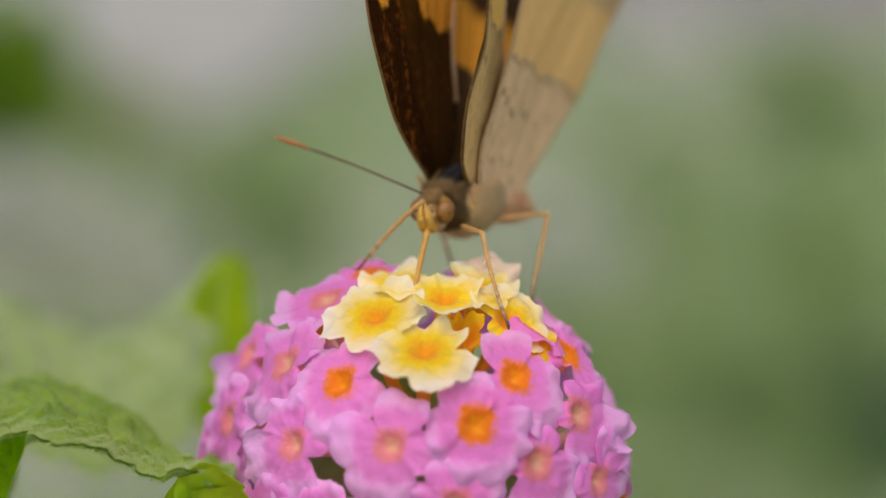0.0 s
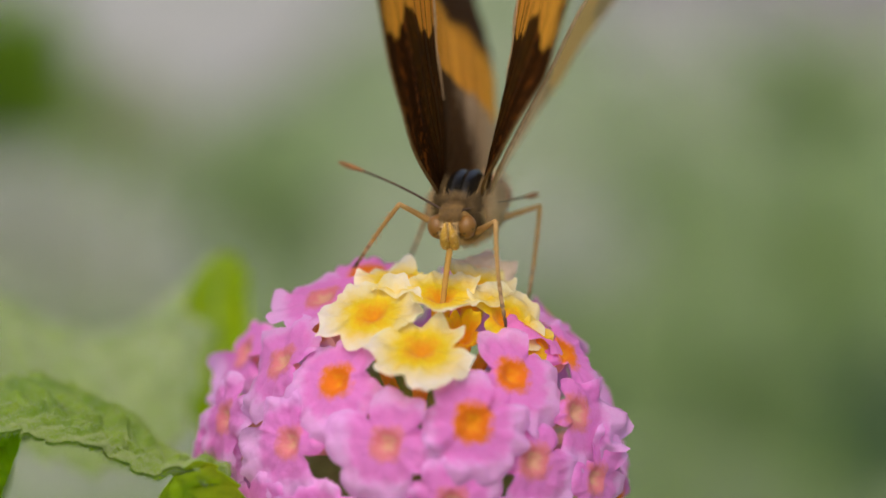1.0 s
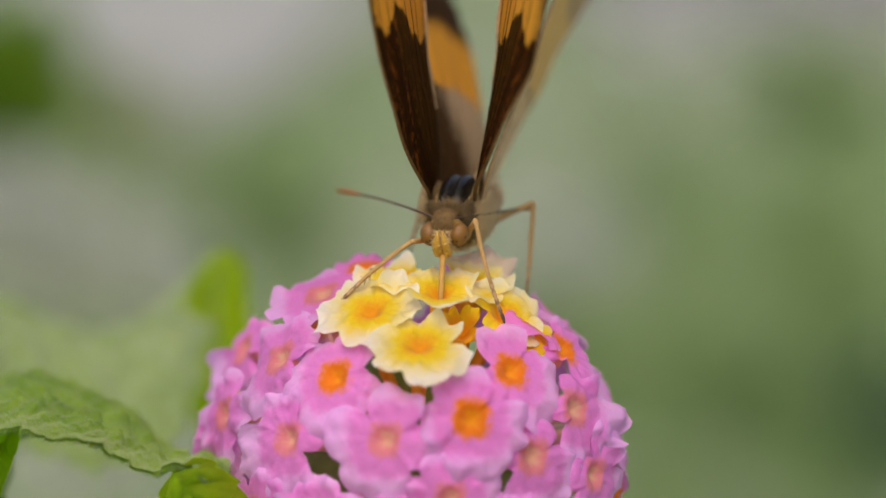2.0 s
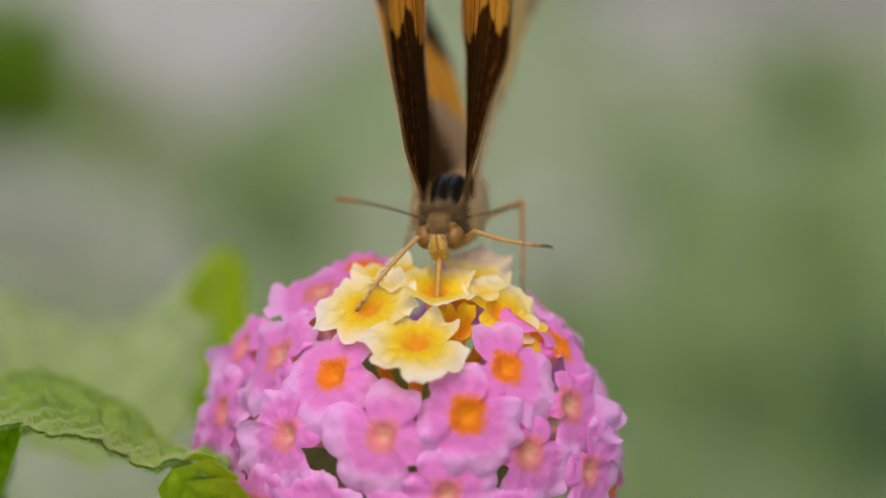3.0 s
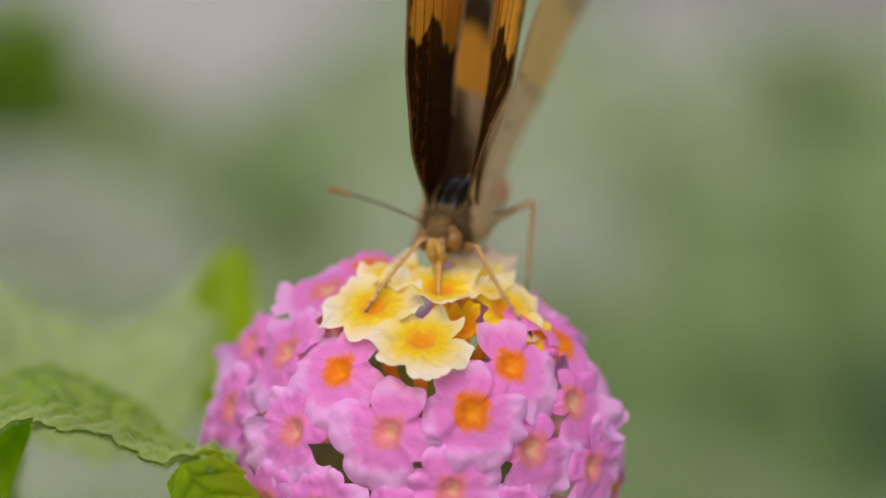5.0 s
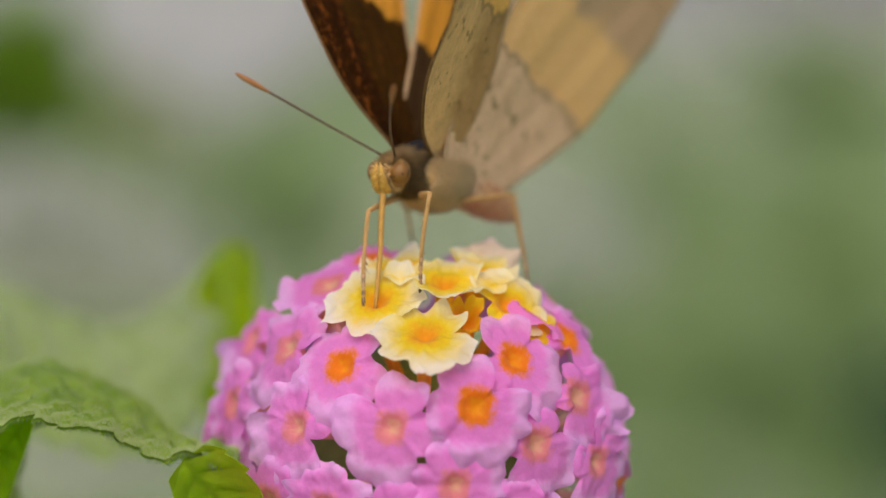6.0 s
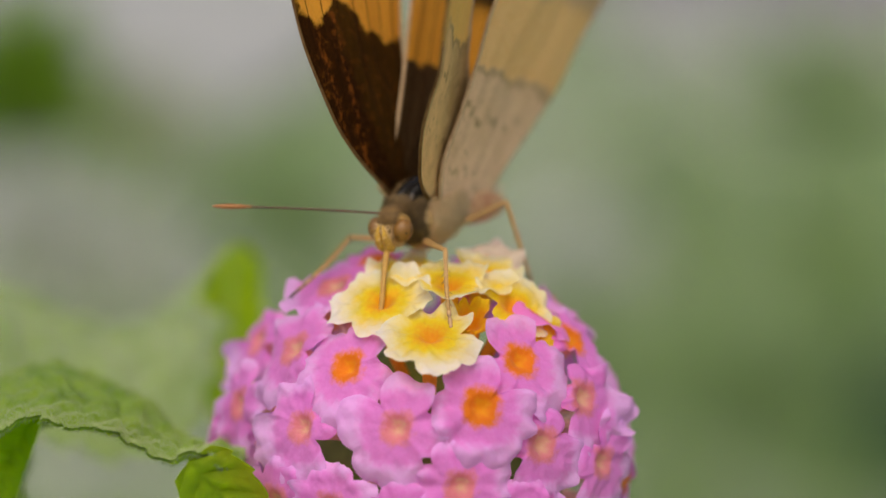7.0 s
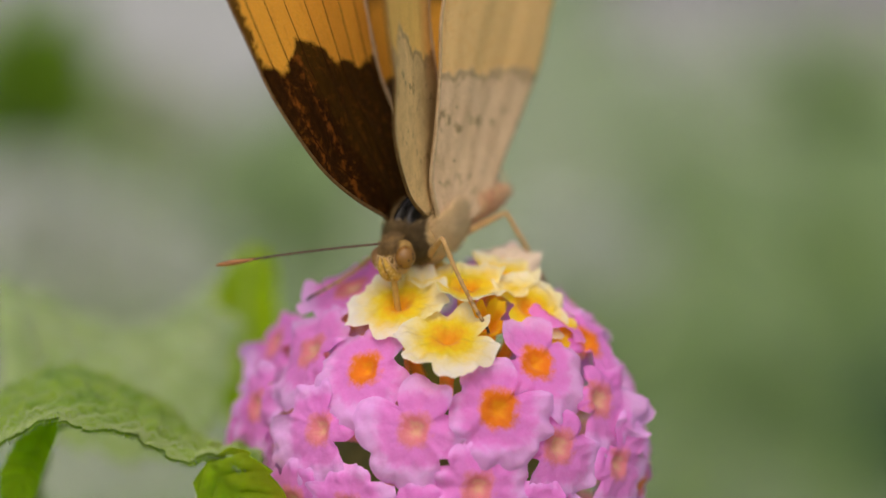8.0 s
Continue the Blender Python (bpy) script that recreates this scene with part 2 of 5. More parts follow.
DARK = (0.030, 0.011, 0.002)
ORANGE = (0.88, 0.42, 0.045)
M_FORE_UP = wing_material("forewing_upper_scales", 1.0, -0.3, 11.4, 9.5, DARK, (0.27, 0.088, 0.012), ORANGE, (0.03, 0.015, 0.01), False)
M_HIND_UP = wing_material("hindwing_upper_scales", 0.884, -0.368, 9.3, 5.2, (0.07, 0.040, 0.014), (0.16, 0.09, 0.035), ORANGE, (0.055, 0.028, 0.010), False, (0.08, 0.046, 0.018), (0.55, 0.42, 0.26))
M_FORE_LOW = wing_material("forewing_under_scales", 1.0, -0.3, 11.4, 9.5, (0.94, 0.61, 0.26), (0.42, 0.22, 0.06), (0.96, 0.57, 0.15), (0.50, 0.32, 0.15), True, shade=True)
M_HIND_LOW = wing_material("hindwing_under_scales", 0.884, -0.368, 9.3, 6.2, (0.92, 0.64, 0.38), (0.46, 0.26, 0.09), (0.96, 0.61, 0.25), (0.62, 0.42, 0.24), True)
M_WING_VEIN = plain("wing_vein", (0.050, 0.020, 0.006), (0.025, 0.010, 0.004), 2.0, 0.95, 0.0001, 0.02)
M_WING_RIB = plain("pale_wing_rib", (0.60, 0.43, 0.24), (0.38, 0.25, 0.12), 2.0)
M_WING_COSTA = plain("brown_wing_rib", (0.24, 0.14, 0.055), (0.10, 0.05, 0.018), 1.5, 0.9, 0.0001, 0.05)
M_THORAX = plain("thorax_skin", (0.76, 0.52, 0.24), (0.52, 0.34, 0.13), 1.2, 0.7)
M_NOTUM = plain("shiny_black_back", (0.024, 0.021, 0.017), (0.009, 0.008, 0.006), 1.5, 0.26, 0.00008, 0.3)
M_ABDOMEN = plain("abdomen_skin", (0.66, 0.40, 0.20), (0.48, 0.21, 0.10), 0.7, 0.7)
M_FUR_TAN = plain("tan_fur", (0.94, 0.70, 0.36), (0.78, 0.54, 0.25), 1.5, 0.6)
M_FUR_DARK = plain("dark_fur", (0.30, 0.19, 0.065), (0.10, 0.06, 0.02), 1.5, 0.6)
M_FUR_BROWN = plain("golden_brown_fur", (0.36, 0.21, 0.06), (0.13, 0.075, 0.022), 1.5, 0.6)
M_FACE = plain("head_skin", (0.52, 0.31, 0.08), (0.20, 0.12, 0.04), 1.8, 0.6)
M_PALP = plain("ochre_palp", (0.80, 0.48, 0.06), (0.36, 0.19, 0.03), 2.5, 0.5)
M_PROBOSCIS = plain("ochre_proboscis", (0.58, 0.33, 0.06), (0.42, 0.22, 0.04), 2.0, 0.4)
M_LEG = plain("tan_leg", (0.60, 0.37, 0.13), (0.42, 0.24, 0.08), 2.0, 0.55)


def tarsus_material():
    m, nt, b = material("jointed_foot")
    vec = coords(nt)
    sep = nt.nodes.new("ShaderNodeSeparateXYZ")
    nt.links.new(vec, sep.inputs[0])
    f = calc(nt, "ADD", sep.outputs[2], calc(nt, "MULTIPLY", noisy(nt, vec, 3.0, 3), 1.0))
    c = blend(nt, step(nt, f, 5.6, 7.4), (0.50, 0.31, 0.14), (0.10, 0.06, 0.03))
    ring = nt.nodes.new("ShaderNodeTexWave")
    ring.bands_direction = "Z"
    ring.inputs["Scale"].default_value = 0.36
    nt.links.new(vec, ring.inputs["Vector"])
    c = blend(nt, calc(nt, "MULTIPLY", step(nt, ring.outputs["Fac"], 0.6, 0.95), 0.5), c, (0.07, 0.04, 0.02))
    nt.links.new(c, b.inputs["Base Color"])
    b.inputs["Roughness"].default_value = 0.5
    return m


M_TARSUS = tarsus_material()
M_CLAW = plain("dark_claw", (0.05, 0.035, 0.02), (0.02, 0.014, 0.01), 3.0, 0.4)
M_ANTENNA = plain("brown_antenna", (0.15, 0.08, 0.04), (0.07, 0.04, 0.02), 3.0, 0.5)
M_CLUB = plain("orange_club", (0.48, 0.20, 0.05), (0.22, 0.09, 0.03), 2.0, 0.5)


def eye_material():
    m, nt, b = material("spotted_eye")
    vec = coords(nt)
    vor = node(nt, "ShaderNodeTexVoronoi", Scale=2.6)
    nt.links.new(vec, vor.inputs["Vector"])
    d = step(nt, calc(nt, "ADD", vor.outputs["Distance"], calc(nt, "MULTIPLY", noisy(nt, vec, 2.0, 3), 0.3)), 0.28, 0.46)
    c = blend(nt, d, (0.04, 0.016, 0.004), (0.23, 0.105, 0.017))
    cells = node(nt, "ShaderNodeTexVoronoi", Scale=16.0)
    nt.links.new(vec, cells.inputs["Vector"])
    nt.links.new(c, b.inputs["Base Color"])
    b.inputs["Roughness"].default_value = 0.35
    relief(nt, b, cells.outputs["Distance"], 0.00003, 0.5)
    return m


M_EYE = eye_material()


# ---- building helpers ----
def mesh_of(bm, name, materials, smooth=True):
    me = bpy.data.meshes.new(name)
    bm.to_mesh(me)
    bm.free()
    for m in materials if isinstance(materials, (list, tuple)) else [materials]:
        me.materials.append(m)
    if smooth:
        me.polygons.foreach_set("use_smooth", [True] * len(me.polygons))
    return me


def part(name, bm, materials, parent=None, label="", m=None, smooth=True):
    """Links a bmesh as one mesh object under a thing or a part."""
    ob = new(name, mesh_of(bm, name, materials, smooth))
    ob.parent = parent
    if m is not None:
        ob.matrix_basis = m
    return tagged(ob, label)


def sheet(bm, rows, close=False, material_index=0):
    """Quads between rows of points; close joins each row's end to its start."""
    vs = [[bm.verts.new(p) for p in row] for row in rows]
    for a, b in zip(vs, vs[1:]):
        n = len(a)
        for i in range(n if close else n - 1):
            j = (i + 1) % n
            bm.faces.new((a[i], a[j], b[j], b[i])).material_index = material_index
    return vs


def tube(bm, path, radii, sides=8, cap=True):
    """A round tube of changing thickness along a path of points."""
    path = [Vector(p) for p in path]
    rows, side = [], Vector((0.31, 0.17, 0.93))
    for i, p in enumerate(path):
        d = (path[min(i + 1, len(path) - 1)] - path[max(i - 1, 0)]).normalized()
        x = side - d * side.dot(d)
        if x.length < 1e-3:
            x = d.orthogonal()
        x.normalize()
        side, y = x, d.cross(x)
        r = radii[i] if isinstance(radii, (list, tuple)) else radii
        rows.append([p + (x * math.cos(a) + y * math.sin(a)) * r for a in [2 * math.pi * k / sides for k in range(sides)]])
    vs = sheet(bm, rows, True)
    if cap:
        bm.faces.new(vs[0][::-1])
        bm.faces.new(vs[-1])
    return bm


def ball(bm, centre, radii, segs=20, rings=12, rough=0.0):
    """An egg of three radii with a slightly uneven skin."""
    centre = Vector(centre)
    rows = []
    for i in range(1, rings):
        th = math.pi * i / rings
        row = []
        for k in range(segs):
            ph = 2 * math.pi * k / segs
            d = Vector((math.sin(th) * math.cos(ph), math.cos(th), math.sin(th) * math.sin(ph)))
            q = 1 + rough * noise.noise(d * 2.3 + centre * 900)
            row.append(centre + Vector((d.x * radii[0], d.y * radii[1], d.z * radii[2])) * q)
        rows.append(row)
    vs = sheet(bm, rows, True)
    for ring, y in ((vs[0], radii[1]), (vs[-1], -radii[1])):
        tip = bm.verts.new(centre + Vector((0, y, 0)))
        for k in range(segs):
            bm.faces.new((ring[k], tip, ring[(k + 1) % segs]))
    return bm


def glide(points, n):
    """n points on a smooth curve through the given ones."""
    p = [Vector(q) for q in points]
    p = [p[0] * 2 - p[1]] + p + [p[-1] * 2 - p[-2]]
    out = []
    for k in range(n):
        t = k / (n - 1) * (len(p) - 3)
        i = min(int(t), len(p) - 4)
        f = t - i
        a, b, c, d = p[i:i + 4]
        out.append(0.5 * (2 * b + (c - a) * f + (2 * a - 5 * b + 4 * c - d) * f * f + (3 * b - a - 3 * c + d) * f ** 3))
    return out


def hairs(bm, roots, length, width, rng, lean=0.5):
    """Short tapering hairs: roots is a list of (place, outward direction)."""
    for p, d in roots:
        e = (d + Vector([rng.uniform(-lean, lean) for _ in range(3)])).normalized()
        s = e.orthogonal().normalized() * width
        q = length * rng.uniform(0.6, 1.3)
        k = e.cross(s)
        v = [bm.verts.new(p + s), bm.verts.new(p - s * 0.5 + k * 0.87), bm.verts.new(p - s * 0.5 - k * 0.87), bm.verts.new(p + e * q)]
        for a, b in ((0, 1), (1, 2), (2, 0)):
            bm.faces.new((v[a], v[b], v[3]))


# ---- ground and what stands far behind ----
def ground_material():
    m, nt, b = material("dry_ground_with_grass")
    tc = nt.nodes.new("ShaderNodeTexCoord")
    vec = tc.outputs["Object"]
    big, mid, fine = noisy(nt, vec, 2.2, 3), noisy(nt, vec, 9.0, 4), noisy(nt, vec, 60.0, 4)
    green = blend(nt, mid, (0.115, 0.19, 0.06), (0.19, 0.275, 0.105))
    pale = blend(nt, fine, (0.21, 0.245, 0.145), (0.32, 0.355, 0.235))
    mask = step(nt, calc(nt, "ADD", big, calc(nt, "MULTIPLY", mid, 0.35)), 0.55, 0.8)
    nt.links.new(blend(nt, mask, green, pale), b.inputs["Base Color"])
    b.inputs["Roughness"].default_value = 0.95
    relief(nt, b, fine, 0.01)
    return m


def plain_ground(name, low, high):
    m, nt, b = material(name)
    tc = nt.nodes.new("ShaderNodeTexCoord")
    vec = tc.outputs["Object"]
    c = blend(nt, noisy(nt, vec, 3.0, 4), low, high)
    c = blend(nt, calc(nt, "MULTIPLY", noisy(nt, vec, 90.0, 3), 0.4), c, low)
    nt.links.new(c, b.inputs["Base Color"])
    b.inputs["Roughness"].default_value = 0.9
    relief(nt, b, noisy(nt, vec, 90.0, 3), 0.008)
    return m


def ground():
    bm = bmesh.new()
    n, size = 60, 400.0
    rows = []
    for i in range(n + 1):
        row = []
        for j in range(n + 1):
            x, y = [math.copysign(abs(2 * k / n - 1) ** 3, k - n / 2) * size for k in (i, j)]
            row.append(Vector((x, y, 0.02 * noise.noise(Vector((x, y, 0)) * 0.8))))
        rows.append(row)
    sheet(bm, rows)
    path = bmesh.new()
    rows = []
    for i in range(25):
        y = 3.05 + 4.25 * i / 24
        left, inner = -8.0, -0.42 + 0.30 * min(1.0, (y - 3.05) / 2.0) + 0.18 * noise.noise(Vector((y * 1.7, 3, 1)))
        rows.append([Vector((left + (inner - left) * (1 - (1 - k / 30) ** 2), y + 0.2 * noise.noise(Vector((k * 0.3, 7, 2))) * (i in (0, 24)), 0.025 + 0.008 * noise.noise(Vector((k * 0.9, y * 3, 0))))) for k in range(31)])
    # right stretch of the gravel, a darker copy with its dimness in the colour
    dim_strip = bmesh.new()
    rows_dim = []
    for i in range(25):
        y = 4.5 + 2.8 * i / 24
        rows_dim.append([Vector((0.33 + 0.12 * noise.noise(Vector((y * 1.3, 9, 4))) + 7.0 * (k / 30) ** 2, y, 0.025 + 0.008 * noise.noise(Vector((k * 0.9, y * 3, 5))))) for k in range(31)])
    sheet(dim_strip, [[p - Vector((0, 0, 0.05)) for p in rows_dim[0]]] + rows_dim + [[p - Vector((0, 0, 0.05)) for p in rows_dim[-1]]])
    tagged(part("dim_gravel", dim_strip, plain_ground("dim_gravel", (0.20, 0.19, 0.185), (0.28, 0.265, 0.26))), "darker copy of the gravel beyond the shrubs, dimness put into its colour", "ground", kind="structure")
    sheet(path, [[p - Vector((0, 0, 0.05)) for p in rows[0]]] + rows + [[p - Vector((0, 0, 0.05)) for p in rows[-1]]])
    tagged(part("path", path, plain_ground("pale_gravel", (0.30, 0.31, 0.275), (0.44, 0.45, 0.41))), "pale grey gravel path behind the shrubs", "path", kind="structure")
    tagged(part("ground", bm, ground_material()), "pale dry ground with patches of short grass", "ground", kind="structure")


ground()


# ---- the flower head ----
def floret_limb(rng, lobes, roll, wave):
    """The open face of a floret round a throat: each lobe is (its angle, its reach in mm, half its spread in degrees, its lift)."""
    bm = bmesh.new()
    rings, segs = 15, 84
    size = max(l[1] for l in lobes)
    base = 0.42 * sum(l[1] for l in lobes) / len(lobes)
    seed = Vector((rng.uniform(0, 50), rng.uniform(0, 50), 0))
    skew = [rng.uniform(-0.5, 0.5) for _ in lobes]
    grid = []
    rays = []
    for k in range(segs):
        deg = 360.0 * k / segs
        best, weights, xs = base, [], []
        for (angle, reach, spread, lift), lean in zip(lobes, skew):
            x = ((deg - angle + 180) % 360 - 180) / spread
            r = 0.0
            if abs(x) < 1.25:
                r = 1.08 * reach * (1 - 0.78 * min(1, abs(x) / 1.25) ** 3.4) * (1 - 0.055 * math.exp(-((x - lean * 0.4) / 0.2) ** 2))
            best = max(best, r)
            weights.append(max(r, 0.02) ** 9)
            xs.append(max(-1.3, min(1.3, x)))
        total = sum(weights)
        rays.append((deg, best, sum(w * l[3] for w, l in zip(weights, lobes)) / total,
                     sum(w * x * x for w, x in zip(weights, xs)) / total,
                     sum(w * x * q for w, x, q in zip(weights, xs, skew)) / total))
    for i in range(rings + 1):
        f = (i / rings) ** 0.85
        row = []
        for deg, best, lift, cup, tip in rays:
            th = radians(deg)
            ray = Vector((math.cos(th), math.sin(th), 0))
            rad = best * (1 + 0.12 * noise.noise(ray * 2.0 + seed) + 0.035 * noise.noise(ray * 5.0 + seed) + 0.012 * noise.noise(ray * 13.0 + seed))
            r = 0.12 + (rad - 0.12) * f
            p = ray * r
            h = r / size
            z = -0.55 * math.exp(-(r / 0.62) ** 2) + 0.12 * math.exp(-((r - 1.05) / 0.4) ** 2)
            z += lift * r * h
            z += wave * (0.16 if lift > 0 else 0.05) * cup * r * f * f * h
            z += wave * 0.30 * tip * r * f * f
            z -= roll * 0.9 * (max(0.0, f - 0.62) / 0.38) ** 2 * (1.1 - min(1.0, cup))
            z += (0.55 * noise.noise(p * 0.5 + seed) + 0.42 * noise.noise(p * 1.1 + seed) + 0.2 * noise.noise(p * 2.3 + seed)) * h * size * (0.08 + 0.16 * wave)
            z += wave * (0.75 * noise.noise(ray * 2.4 + seed * 1.7) + 0.34 * noise.noise(ray * 4.6 + seed)) * f ** 3
            z -= 0.09 * math.exp(-(cup / 0.02)) * h * (1 - f * 0.6)
            row.append(Vector((p.x * (1 - 0.06 * roll * f ** 6), p.y * (1 - 0.06 * roll * f ** 6), z)) * MM)
        grid.append(row)
    vs = sheet(bm, grid, True)
    bm.faces.new(vs[0][::-1])
    return bm


def floret_tube(root):
    """The slender tube behind a floret's face, bent towards its root in the head."""
    bm = bmesh.new()
    root = Vector(root)
    path = glide([Vector((0, 0, -0.75)), Vector((0, 0, -2.2)), Vector((root.x * 0.25, root.y * 0.25, -2.2 + (root.z + 2.2) * 0.45)), root * 0.8], 11)
    tube(bm, [p * MM for p in path], [r * MM for r in (0.5, 0.72, 0.72, 0.64, 0.58, 0.52, 0.48, 0.46, 0.46, 0.46, 0.4)], 10)
    return bm


flower_head = tagged(new("flower_head"), "rounded lantana flower head of pink and yellow florets on its stem", "flower")
flower_head.location = HEAD
flower_rng = random.Random(7)
FACES = {"pink": M_PINK, "faded": M_FADED, "yellow": M_YELLOW, "cream": M_CREAM}
WORDS = {"pink": "pink floret with an orange eye", "faded": "pink floret with a faded eye", "yellow": "pale yellow floret with a golden eye",
         "cream": "cream and pink floret with an orange eye"}


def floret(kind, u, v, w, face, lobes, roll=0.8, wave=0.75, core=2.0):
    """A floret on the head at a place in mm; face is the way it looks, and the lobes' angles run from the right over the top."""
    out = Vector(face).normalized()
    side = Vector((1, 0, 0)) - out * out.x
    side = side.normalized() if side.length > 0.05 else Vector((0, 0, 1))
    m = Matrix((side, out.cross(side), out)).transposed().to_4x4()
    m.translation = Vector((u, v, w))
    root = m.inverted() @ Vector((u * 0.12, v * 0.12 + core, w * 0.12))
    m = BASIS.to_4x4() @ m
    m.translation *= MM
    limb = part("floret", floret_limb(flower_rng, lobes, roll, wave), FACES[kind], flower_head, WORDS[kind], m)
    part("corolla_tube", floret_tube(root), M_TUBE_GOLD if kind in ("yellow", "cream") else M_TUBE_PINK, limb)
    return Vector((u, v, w))


